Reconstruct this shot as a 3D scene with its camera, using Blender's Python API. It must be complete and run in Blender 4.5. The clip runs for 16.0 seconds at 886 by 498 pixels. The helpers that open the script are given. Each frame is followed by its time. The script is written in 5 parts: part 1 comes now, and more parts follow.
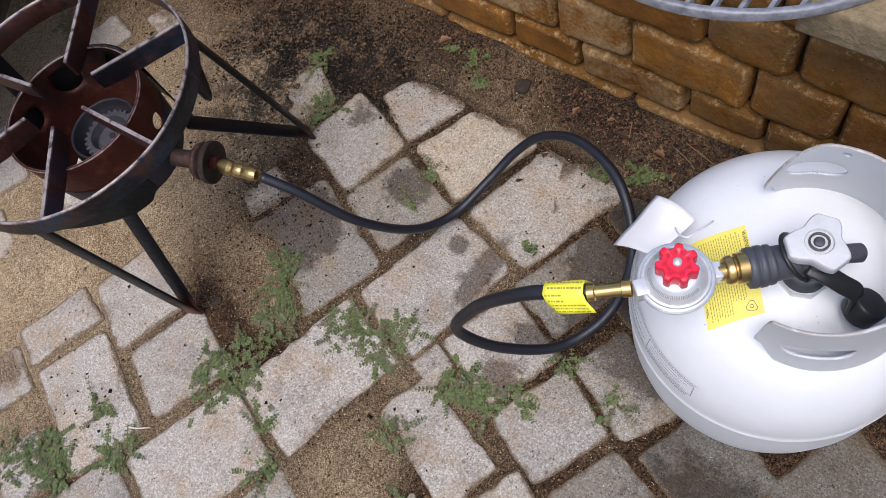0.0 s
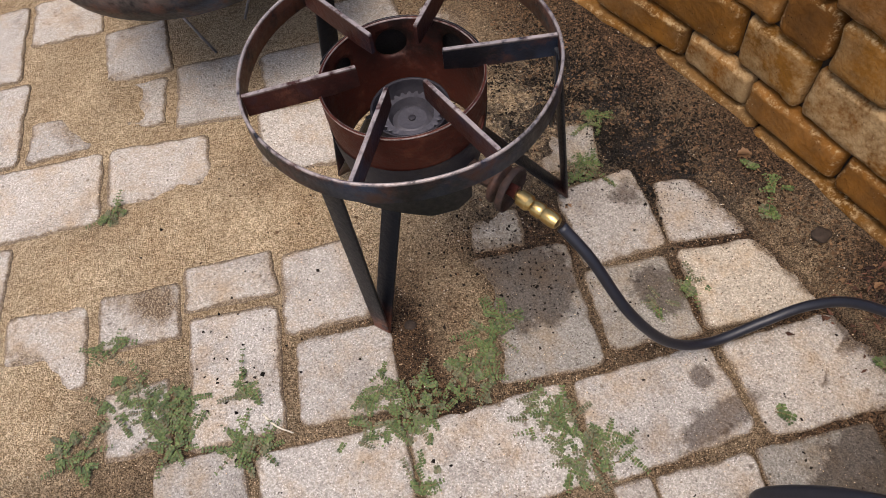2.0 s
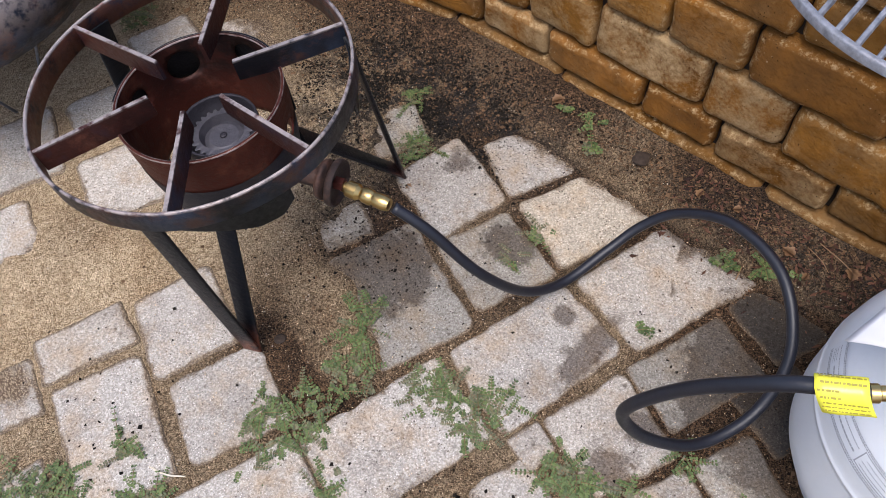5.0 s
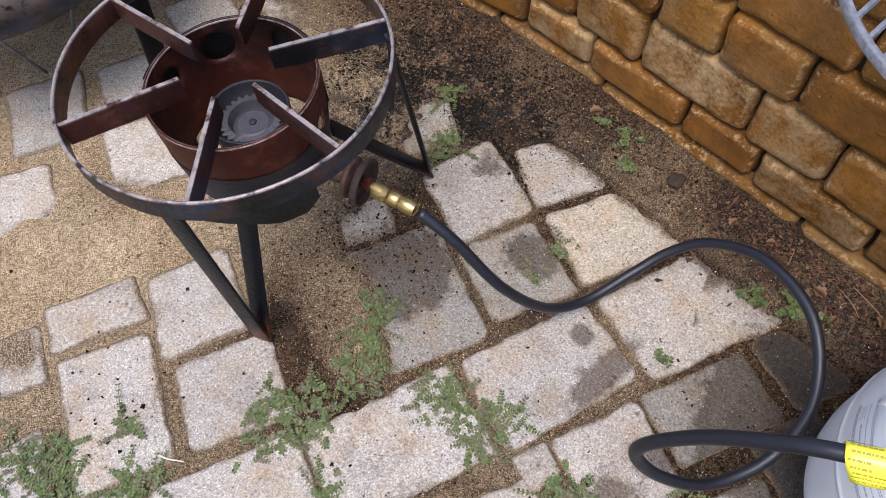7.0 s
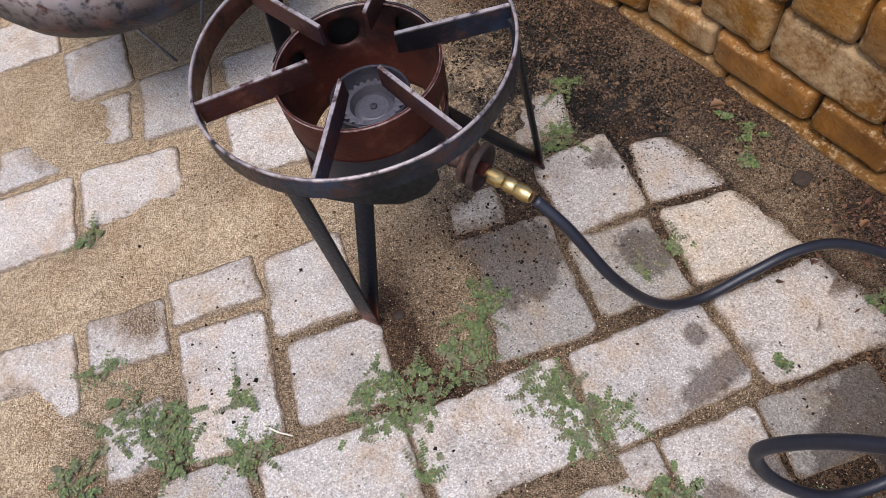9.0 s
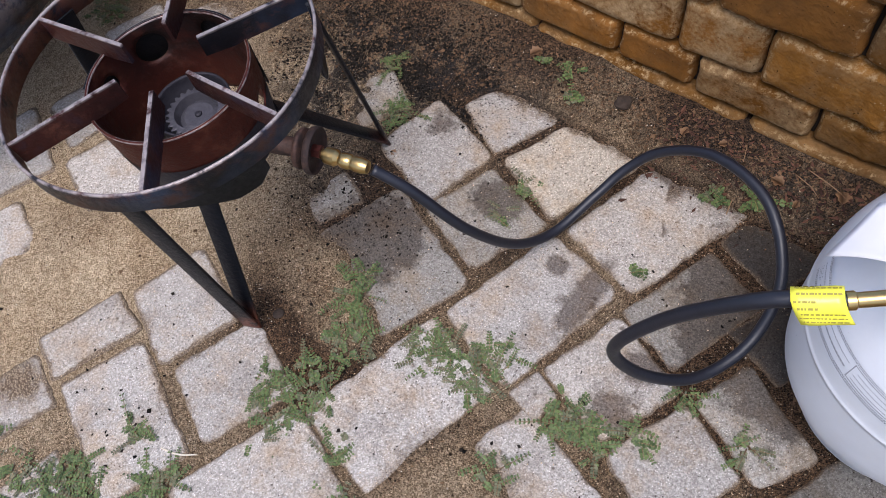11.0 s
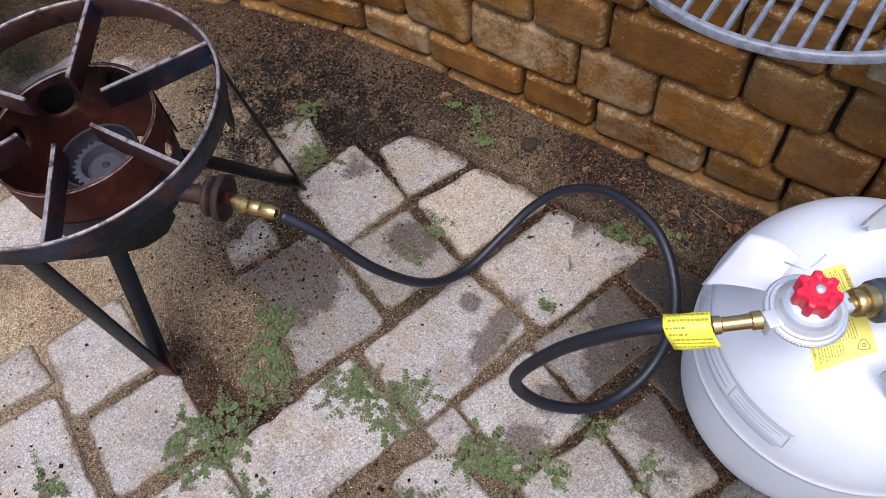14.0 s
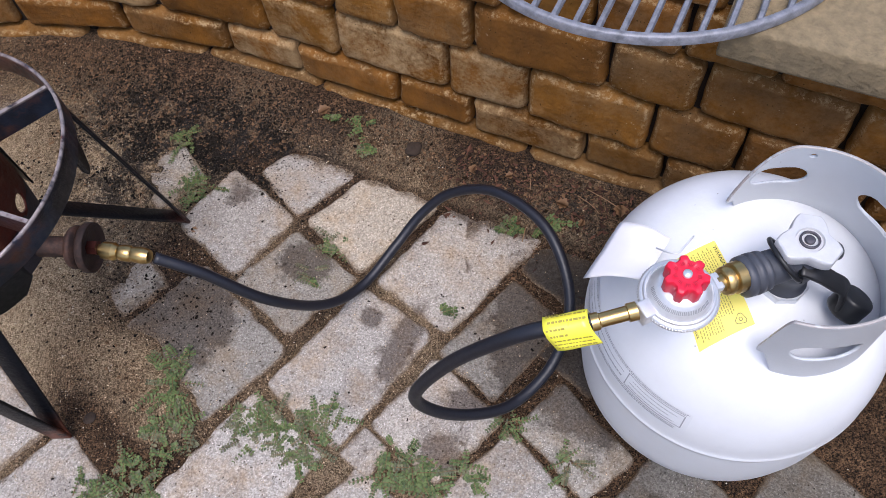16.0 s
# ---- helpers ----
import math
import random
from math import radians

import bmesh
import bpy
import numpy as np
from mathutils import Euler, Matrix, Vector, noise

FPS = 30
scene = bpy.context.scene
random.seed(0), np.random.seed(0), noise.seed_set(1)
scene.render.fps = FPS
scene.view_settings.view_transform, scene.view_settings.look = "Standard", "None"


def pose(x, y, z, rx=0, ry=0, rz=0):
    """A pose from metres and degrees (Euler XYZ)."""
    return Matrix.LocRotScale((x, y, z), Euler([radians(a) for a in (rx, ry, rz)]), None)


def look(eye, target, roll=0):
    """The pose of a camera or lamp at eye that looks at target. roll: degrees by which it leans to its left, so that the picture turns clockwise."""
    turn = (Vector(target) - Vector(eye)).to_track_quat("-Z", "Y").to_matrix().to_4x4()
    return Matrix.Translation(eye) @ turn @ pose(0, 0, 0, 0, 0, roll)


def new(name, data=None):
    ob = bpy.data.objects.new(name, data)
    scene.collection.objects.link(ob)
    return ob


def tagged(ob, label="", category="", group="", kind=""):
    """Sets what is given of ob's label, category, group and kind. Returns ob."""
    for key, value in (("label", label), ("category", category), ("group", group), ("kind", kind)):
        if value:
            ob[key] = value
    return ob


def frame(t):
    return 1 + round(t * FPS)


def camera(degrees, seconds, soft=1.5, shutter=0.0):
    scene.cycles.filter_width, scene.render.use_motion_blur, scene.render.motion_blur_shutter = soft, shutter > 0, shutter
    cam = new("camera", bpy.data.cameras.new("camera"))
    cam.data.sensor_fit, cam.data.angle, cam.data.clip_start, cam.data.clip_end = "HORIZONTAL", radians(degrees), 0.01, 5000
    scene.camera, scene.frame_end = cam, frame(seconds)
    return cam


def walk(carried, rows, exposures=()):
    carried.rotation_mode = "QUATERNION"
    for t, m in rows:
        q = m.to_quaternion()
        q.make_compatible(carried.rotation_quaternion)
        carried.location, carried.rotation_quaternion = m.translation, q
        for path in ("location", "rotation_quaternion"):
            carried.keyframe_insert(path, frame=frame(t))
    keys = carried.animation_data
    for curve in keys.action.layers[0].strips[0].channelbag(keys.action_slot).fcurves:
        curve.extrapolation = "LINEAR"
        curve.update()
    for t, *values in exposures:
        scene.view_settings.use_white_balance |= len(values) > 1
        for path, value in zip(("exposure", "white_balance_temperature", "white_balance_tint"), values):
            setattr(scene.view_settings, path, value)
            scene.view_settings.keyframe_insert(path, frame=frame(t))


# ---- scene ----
cam = camera(60.6, 16.0, 0.7)
PATH = [
    (0, (0.484, -0.567, 1.014), (-0.359, -0.172, -0.756), -30.8),
    (0.5, (0.478, -0.567, 0.971), (-0.247, -0.202, -0.857), -26.3),
    (1, (0.415, -0.607, 0.944), (-0.263, -0.123, -0.874), -14.0),
    (1.5, (0.321, -0.687, 0.949), (-0.451, -0.054, -0.783), -9.6),
    (2, (0.214, -0.751, 0.954), (-0.772, -0.305, -0.728), -8.8),
    (2.5, (0.222, -0.759, 0.96), (-0.757, -0.276, -0.716), -9.2),
    (3, (0.24, -0.745, 0.96), (-0.687, -0.162, -0.713), -8.2),
    (3.5, (0.252, -0.736, 0.97), (-0.627, -0.1, -0.71), -6.7),
    (4, (0.265, -0.725, 0.958), (-0.534, -0.073, -0.756), -8.4),
    (4.2, (0.256, -0.722, 0.956), (-0.542, -0.065, -0.756), -9.6),
    (6.3, (0.265, -0.7, 0.954), (-0.495, -0.027, -0.769), -7.8),
    (6.5, (0.255, -0.696, 0.95), (-0.497, -0.017, -0.775), -5.6),
    (7, (0.226, -0.698, 0.95), (-0.571, -0.092, -0.781), -6.3),
    (7.5, (0.243, -0.689, 0.939), (-0.509, -0.078, -0.81), -8.8),
    (8, (0.265, -0.708, 0.94), (-0.545, -0.156, -0.803), -14.5),
    (8.2, (0.243, -0.719, 0.94), (-0.628, -0.227, -0.793), -15.1),
    (10.3, (0.212, -0.728, 0.949), (-0.772, -0.308, -0.741), -14.7),
    (10.5, (0.248, -0.716, 0.942), (-0.656, -0.202, -0.766), -15.9),
    (11, (0.298, -0.712, 0.942), (-0.494, -0.119, -0.797), -17.2),
    (11.5, (0.311, -0.713, 0.943), (-0.465, -0.108, -0.798), -17.0),
    (12, (0.323, -0.71, 0.945), (-0.426, -0.059, -0.792), -14.9),
    (12.5, (0.306, -0.71, 0.947), (-0.461, -0.058, -0.781), -13.4),
    (13, (0.285, -0.709, 0.946), (-0.505, -0.093, -0.785), -12.6),
    (13.5, (0.294, -0.708, 0.951), (-0.504, -0.078, -0.772), -13.1),
    (14, (0.339, -0.698, 0.961), (-0.378, 0.062, -0.744), -10.6),
    (14.5, (0.348, -0.704, 0.953), (-0.347, 0.019, -0.777), -14.0),
    (15, (0.366, -0.688, 0.951), (-0.283, 0.075, -0.78), -13.1),
    (15.5, (0.369, -0.666, 0.952), (-0.24, 0.118, -0.784), -12.3),
    (16, (0.364, -0.652, 0.952), (-0.181, 0.196, -0.775), -8.8),
]
walk(cam, [(t, look(eye, target, roll)) for t, eye, target, roll in PATH],
     [(0.0, 0.53, 6450, 13), (0.5, 0.50, 6700, 13), (1.0, 0.42, 6750, 13), (1.5, 0.42, 6900, 14), (2.0, 0.74, 7100, 15), (2.5, 0.78, 7200, 16), (3.5, 0.83, 6650, 14), (4.2, 0.88, 6420, 13), (6.5, 0.91, 6350, 13), (8.0, 0.98, 6300, 15), (10.5, 0.77, 6200, 15), (12.5, 0.73, 6050, 16), (16.0, 0.69, 6200, 16)])


# ---- light ----
world = bpy.data.worlds.new("daylight")
scene.world = world
world.use_nodes = True
_n, _l = world.node_tree.nodes, world.node_tree.links
sky = _n.new("ShaderNodeTexSky")
sky.sky_type, sky.sun_disc = "NISHITA", False
SUN_UP, SUN_TURN = radians(70), radians(150)
sky.sun_elevation, sky.sun_rotation = SUN_UP, SUN_TURN
sky.air_density, sky.dust_density = 1.0, 3.0
_l.new(sky.outputs["Color"], _n["Background"].inputs["Color"])
_n["Background"].inputs["Strength"].default_value = 0.13
sun_data = bpy.data.lights.new("sun", "SUN")
sun_data.energy, sun_data.angle, sun_data.color = 1.5, radians(30), (1.0, 0.99, 0.985)
sun = new("sun", sun_data)
sun_way = Vector((math.sin(SUN_TURN) * math.cos(SUN_UP), math.cos(SUN_TURN) * math.cos(SUN_UP), math.sin(SUN_UP)))
sun.matrix_world = look(sun_way * 20, (0, 0, 0))


# ---- materials ----
class Nodes:
    """A small builder for one material's node tree."""

    def __init__(self, name):
        self.mat = bpy.data.materials.new(name)
        self.mat.use_nodes = True
        self.tree = self.mat.node_tree
        self.bsdf = self.tree.nodes["Principled BSDF"]
        self.where = self.add("ShaderNodeNewGeometry").outputs["Position"]

    def add(self, kind, **fields):
        node = self.tree.nodes.new(kind)
        for key, value in fields.items():
            if key == "op":
                node.operation = value
        return node

    def link(self, a, b):
        self.tree.links.new(a, b)

    def local(self):
        self.where = self.add("ShaderNodeTexCoord").outputs["Object"]
        return self

    def noise(self, scale, detail=4.0, rough=0.6, stretch=None):
        node = self.add("ShaderNodeTexNoise")
        node.inputs["Scale"].default_value = scale
        node.inputs["Detail"].default_value = detail
        node.inputs["Roughness"].default_value = rough
        place = self.where
        if stretch:
            m = self.add("ShaderNodeMapping")
            m.inputs["Scale"].default_value = stretch
            self.link(place, m.inputs["Vector"])
            place = m.outputs["Vector"]
        self.link(place, node.inputs["Vector"])
        return node.outputs["Fac"]

    def cells(self, scale, out="Color"):
        node = self.add("ShaderNodeTexVoronoi")
        node.inputs["Scale"].default_value = scale
        self.link(self.where, node.inputs["Vector"])
        return node.outputs[out]

    def ramp(self, fac, low, high, a=0.0, b=1.0):
        node = self.add("ShaderNodeMapRange")
        for key, value in (("From Min", low), ("From Max", high), ("To Min", a), ("To Max", b)):
            node.inputs[key].default_value = value
        self.link(fac, node.inputs["Value"])
        return node.outputs["Result"]

    def mix(self, fac, a, b, blend="MIX"):
        node = self.add("ShaderNodeMix")
        node.data_type, node.blend_type = "RGBA", blend
        for key, value in ((0, fac), (6, a), (7, b)):
            if isinstance(value, (int, float)):
                node.inputs[key].default_value = value
            elif isinstance(value, tuple):
                node.inputs[key].default_value = (*value[:3], 1.0)
            else:
                self.link(value, node.inputs[key])
        return node.outputs[2]

    def mul(self, a, b, op="MULTIPLY"):
        node = self.add("ShaderNodeMath", op=op)
        for key, value in ((0, a), (1, b)):
            if isinstance(value, (int, float)):
                node.inputs[key].default_value = value
            else:
                self.link(value, node.inputs[key])
        return node.outputs[0]

    def attribute(self, name):
        node = self.add("ShaderNodeAttribute")
        node.attribute_name = name
        return node.outputs["Fac"]

    def object_random(self):
        return self.add("ShaderNodeObjectInfo").outputs["Random"]

    def object_color(self):
        return self.add("ShaderNodeObjectInfo").outputs["Color"]

    def island(self):
        return self.add("ShaderNodeNewGeometry").outputs["Random Per Island"]

    def done(self, color, rough=0.8, metal=0.0, bump=None, depth=0.002, spec=0.5):
        for key, value in (("Base Color", color), ("Roughness", rough), ("Metallic", metal), ("Specular IOR Level", spec)):
            if isinstance(value, tuple):
                self.bsdf.inputs[key].default_value = (*value[:3], 1.0)
            elif isinstance(value, (int, float)):
                self.bsdf.inputs[key].default_value = value
            else:
                self.link(value, self.bsdf.inputs[key])
        if bump is not None:
            node = self.add("ShaderNodeBump")
            node.inputs["Distance"].default_value = depth
            node.inputs["Strength"].default_value = 1.0
            self.link(bump, node.inputs["Height"])
            self.link(node.outputs["Normal"], self.bsdf.inputs["Normal"])
        return self.mat


def ground_material():
    k = Nodes("sandy_soil")
    bw = k.add("ShaderNodeRGBToBW")
    k.link(k.cells(560.0), bw.inputs[0])
    bw2 = k.add("ShaderNodeRGBToBW")
    k.link(k.cells(1000.0), bw2.inputs[0])
    tone = k.ramp(k.mul(k.mul(bw.outputs[0], 0.65), k.mul(bw2.outputs[0], 0.45), "ADD"), 0.34, 0.78)
    bw3 = k.add("ShaderNodeRGBToBW")
    k.link(k.cells(210.0), bw3.inputs[0])
    clod = k.ramp(bw3.outputs[0], 0.22, 0.80)
    sand = k.mix(tone, (0.25, 0.175, 0.095), (0.74, 0.585, 0.385))
    sand = k.mix(k.ramp(k.noise(10.0, 6, 0.7), 0.40, 0.66, 0.0, 0.55), sand, k.mix(1.0, sand, (0.62, 0.52, 0.42), "MULTIPLY"))
    soil = k.mix(tone, (0.010, 0.006, 0.003), (0.168, 0.100, 0.053))
    soil = k.mix(k.ramp(k.noise(24.0, 6, 0.7), 0.42, 0.62, 0.0, 0.7), soil, k.mix(1.0, soil, (0.45, 0.42, 0.40), "MULTIPLY"))
    sand = k.mix(k.mul(k.ramp(clod, 0.0, 0.45, 1.0, 0.0), 0.5), sand, k.mix(1.0, sand, (0.55, 0.48, 0.42), "MULTIPLY"))
    soil = k.mix(1.0, soil, k.mix(clod, (0.66, 0.64, 0.62), (1.18, 1.16, 1.14)), "MULTIPLY")
    col = k.mix(k.attribute("soil"), sand, soil)
    ash = k.mix(tone, (0.003, 0.003, 0.003), (0.040, 0.033, 0.028))
    spots = k.mul(k.attribute("char"), k.ramp(k.mul(k.noise(22.0, 4, 0.7), k.mul(k.noise(150.0, 5, 0.75), 0.9), "ADD"), 0.81, 0.99))
    col = k.mix(spots, col, ash)
    specks = k.mul(k.ramp(k.cells(170.0, "Distance"), 0.20, 0.12), k.ramp(k.noise(50.0, 2), 0.60, 0.65))
    col = k.mix(specks, col, (0.72, 0.64, 0.52))
    h = k.mul(k.mul(k.noise(150.0, 3), 0.8), k.ramp(k.cells(480.0, "Distance"), 0.0, 0.7), "SUBTRACT")
    return k.done(col, 0.95, 0.0, h, 0.0028, 0.2)


def paver_material():
    k = Nodes("cast_concrete")
    rnd = k.object_random()
    base = k.mix(rnd, (0.392, 0.370, 0.334), (0.440, 0.404, 0.350))
    fine = k.noise(300.0, 3, 0.75)
    base = k.mix(k.ramp(fine, 0.37, 0.63), k.mix(1.0, base, (0.70, 0.69, 0.68), "MULTIPLY"), k.mix(1.0, base, (1.12, 1.12, 1.12), "MULTIPLY"))
    bits = k.add("ShaderNodeRGBToBW")
    k.link(k.cells(520.0), bits.inputs[0])
    speck = k.ramp(bits.outputs[0], 0.25, 0.75)
    base = k.mix(1.0, base, k.mix(speck, (0.76, 0.75, 0.74), (1.18, 1.18, 1.18)), "MULTIPLY")
    chips = k.cells(300.0, "Distance")
    pale = k.mul(k.ramp(chips, 0.26, 0.16), k.ramp(k.noise(70.0, 2), 0.46, 0.56))
    base = k.mix(pale, base, (0.74, 0.70, 0.65))
    pits = k.mul(k.ramp(k.cells(150.0, "Distance"), 0.17, 0.10), k.ramp(k.noise(33.0, 2), 0.46, 0.54))
    base = k.mix(pits, base, (0.07, 0.05, 0.035))
    blots = k.mul(k.ramp(k.cells(58.0, "Distance"), 0.22, 0.13), k.ramp(k.noise(15.0, 3), 0.53, 0.60))
    base = k.mix(k.mul(blots, 0.7), base, (0.085, 0.062, 0.046))
    dust = k.ramp(k.noise(14.0, 7, 0.7), 0.47, 0.68, 0, 0.75)
    base = k.mix(dust, base, k.mix(k.ramp(fine, 0.35, 0.65), (0.22, 0.15, 0.085), (0.47, 0.36, 0.24)))
    # soft-edged darker blotches from noise
    dark_blotch = k.ramp(k.noise(9.0, 7, 0.60, (1.0, 1.0, 3.0)), 0.54, 0.62, 0, 0.85)
    base = k.mix(k.mul(dark_blotch, 0.32), base, k.mix(1.0, base, (0.40, 0.35, 0.31), "MULTIPLY"))
    stain = k.ramp(k.mul(k.attribute("stain"), k.mul(k.noise(34.0, 8, 0.72), 1.3), "ADD"), 0.86, 1.12, 0, 0.9)
    base = k.mix(stain, base, k.mix(1.0, base, (0.33, 0.295, 0.275), "MULTIPLY"))
    grit = k.mix(k.ramp(k.cells(420.0, "Distance"), 0.15, 0.6), (0.46, 0.36, 0.24), (0.10, 0.066, 0.040))
    spill = k.ramp(k.mul(k.attribute("rim"), k.mul(k.noise(42.0, 6, 0.75), 1.1), "ADD"), 0.72, 0.98, 0, 0.9)
    grit = k.mix(k.attribute("soil"), grit, k.mix(1.0, grit, (0.34, 0.30, 0.27), "MULTIPLY"))
    sandy = k.ramp(k.mul(k.attribute("sandy"), k.mul(k.noise(55.0, 6, 0.75), 0.9), "ADD"), 0.62, 0.92)
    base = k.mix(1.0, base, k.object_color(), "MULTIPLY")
    base = k.mix(spill, base, k.mix(0.35, grit, (0.13, 0.085, 0.05)))
    base = k.mix(sandy, base, grit)
    h = k.mul(k.mul(fine, 0.7), k.mul(k.noise(60.0, 4), 0.8), "ADD")
    h = k.mul(h, k.mul(pits, 0.8), "SUBTRACT")
    return k.done(base, 0.9, 0.0, h, 0.0032, 0.25)


def block_material():
    k = Nodes("ochre_wall_concrete")
    rnd = k.object_random()
    base = k.mix(rnd, (0.186, 0.075, 0.0095), (0.246, 0.104, 0.017))
    mid = k.noise(16.0, 6, 0.65)
    base = k.mix(k.ramp(mid, 0.35, 0.68), k.mix(1.0, base, (0.52, 0.50, 0.46), "MULTIPLY"), k.mix(1.0, base, (1.12, 1.12, 1.14), "MULTIPLY"))
    base = k.mix(k.ramp(k.noise(5.0, 4, 0.6), 0.42, 0.62, 0, 0.55), base, k.mix(1.0, base, (0.50, 0.47, 0.45), "MULTIPLY"))
    base = k.mix(1.0, base, k.object_color(), "MULTIPLY")
    bloom = k.add("ShaderNodeObjectInfo").outputs["Alpha"]
    wash = k.mul(bloom, k.ramp(k.mul(k.noise(10.0, 6, 0.7), k.mul(k.noise(170.0, 3, 0.7), 0.35), "ADD"), 0.57, 0.80))
    base = k.mix(wash, base, (0.40, 0.27, 0.135))
    edge = k.mul(k.attribute("edge"), k.ramp(k.noise(110.0, 5, 0.8), 0.50, 0.60, 0, 0.9))
    base = k.mix(edge, base, (0.40, 0.275, 0.14))
    specks = k.mul(k.ramp(k.cells(190.0, "Distance"), 0.17, 0.08), k.ramp(k.noise(40.0, 2), 0.56, 0.64))
    base = k.mix(specks, base, (0.055, 0.032, 0.014))
    white = k.mul(k.ramp(k.cells(150.0, "Distance"), 0.17, 0.10), k.ramp(k.noise(22.0, 2), 0.60, 0.66))
    base = k.mix(k.mul(white, 0.6), base, (0.62, 0.50, 0.33))
    h = k.mul(k.mul(k.noise(120.0, 4, 0.7), 0.7), k.mul(k.noise(30.0, 4), 1.0), "ADD")
    h = k.mul(h, specks, "SUBTRACT")
    return k.done(base, 0.9, 0.0, h, 0.0024, 0.18)


def steel_material(name, dark, rust, amount, rough=0.5, tint=None):
    k = Nodes(name)
    spread = k.ramp(k.noise(22.0, 7, 0.7), amount, amount + 0.14)
    fine = k.noise(160.0, 4, 0.7)
    a = k.mix(k.ramp(fine, 0.3, 0.7), k.mix(1.0, dark + (1,), (0.6, 0.6, 0.62), "MULTIPLY"), dark)
    b = k.mix(k.ramp(fine, 0.3, 0.7), k.mix(1.0, rust + (1,), (0.55, 0.5, 0.5), "MULTIPLY"), rust)
    if tint:
        a = k.mix(k.ramp(k.noise(9.0, 4), 0.48, 0.62), a, tint)
    col = k.mix(spread, a, b)
    foot = k.mul(k.attribute("rusty"), k.ramp(k.noise(60.0, 5, 0.7), 0.34, 0.52))
    col = k.mix(foot, col, (0.17, 0.062, 0.038))
    darkened = k.mul(k.attribute("darkened"), k.ramp(k.noise(45.0, 5, 0.7), 0.28, 0.55))
    col = k.mix(darkened, col, (0.012, 0.009, 0.009))
    bare = k.mul(k.attribute("edge"), k.ramp(k.noise(70.0, 4), 0.34, 0.52))
    col = k.mix(bare, col, (0.34, 0.285, 0.265))
    return k.done(col, k.ramp(fine, 0.2, 0.8, rough - 0.08, rough + 0.2), k.ramp(spread, 0, 1, 0.55, 0.1), fine, 0.0009, 0.4)


def plain_material(name, color, rough, metal=0.0, wear=0.12, scale=40.0, depth=0.0, spec=0.5):
    k = Nodes(name)
    n = k.noise(scale, 5, 0.65)
    col = k.mix(k.ramp(n, 0.3, 0.72), k.mix(1.0, color + (1,), (1 - 2 * wear, 1 - 2 * wear, 1 - 2 * wear), "MULTIPLY"), color)
    return k.done(col, k.ramp(n, 0.2, 0.8, max(rough - 0.05, 0.02), min(rough + 0.1, 1)), metal, n if depth else None, depth or 0.001, spec)


def enamel_material(name, color):
    """Sprayed enamel: faint dust, tiny dirt specks, a bare rusty line on cut edges."""
    k = Nodes(name)
    film = k.noise(18.0, 6, 0.65)
    col = k.mix(k.ramp(film, 0.35, 0.7), k.mix(1.0, color + (1,), (0.93, 0.93, 0.92), "MULTIPLY"), color)
    dirt = k.mul(k.ramp(k.cells(130.0, "Distance"), 0.10, 0.06), k.ramp(k.noise(17.0, 2), 0.60, 0.64))
    col = k.mix(k.mul(dirt, 0.75), col, (0.16, 0.13, 0.10))
    bare = k.mul(k.attribute("edge"), k.ramp(k.noise(90.0, 3), 0.36, 0.52))
    col = k.mix(bare, col, (0.30, 0.25, 0.22))
    return k.done(col, k.ramp(film, 0.2, 0.8, 0.28, 0.42), 0.0, k.noise(260.0, 2), 0.00012, 0.5)


def leaf_material(name, dark, light, rough=0.55, spec=0.4):
    k = Nodes(name)
    return k.done(k.mix(k.island(), dark, light), rough, 0.0, None, 0.001, spec)


M_GROUND = ground_material()
M_PAVER = paver_material()
M_BLOCK = block_material()
M_CAP = plain_material("tan_cap_concrete", (0.27, 0.205, 0.115), 0.9, 0.0, 0.22, 90.0, 0.004)
# wall core, coloured near-black to deepen the shade in the open joints
M_CORE = plain_material("dark_gap_core", (0.022, 0.014, 0.008), 0.95, 0.0, 0.2, 60.0, 0.002)
M_PEBBLE = plain_material("brown_pebble_stone", (0.050, 0.034, 0.024), 0.85, 0.0, 0.25, 160.0, 0.0015, 0.3)
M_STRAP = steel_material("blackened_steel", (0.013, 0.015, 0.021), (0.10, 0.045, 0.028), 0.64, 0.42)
M_RING = steel_material("heat_tinted_steel", (0.016, 0.016, 0.022), (0.090, 0.032, 0.021), 0.50, 0.42, (0.034, 0.050, 0.088))
M_RUST = steel_material("red_oxide_steel", (0.088, 0.020, 0.013), (0.130, 0.036, 0.018), 0.52, 0.52)
M_SPOKE = steel_material("scorched_oxide_steel", (0.085, 0.024, 0.018), (0.15, 0.045, 0.022), 0.55, 0.48, (0.040, 0.044, 0.078))
M_IRON = steel_material("brown_rusted_iron", (0.060, 0.040, 0.034), (0.115, 0.055, 0.036), 0.50, 0.6)
M_CUP = steel_material("dark_cast_iron", (0.042, 0.039, 0.048), (0.07, 0.045, 0.040), 0.60, 0.55)
M_CAST = steel_material("grey_cast_iron", (0.105, 0.100, 0.115), (0.10, 0.07, 0.06), 0.60, 0.5)
M_TANK = enamel_material("white_enamel", (0.745, 0.762, 0.788))
M_COLLAR = enamel_material("grey_white_enamel", (0.56, 0.58, 0.61))
M_RUBBER = plain_material("black_rubber", (0.011, 0.012, 0.019), 0.42, 0.0, 0.15, 120.0, 0.0003)
M_BLACK = plain_material("black_plastic", (0.013, 0.013, 0.014), 0.38, 0.0, 0.1, 80.0)
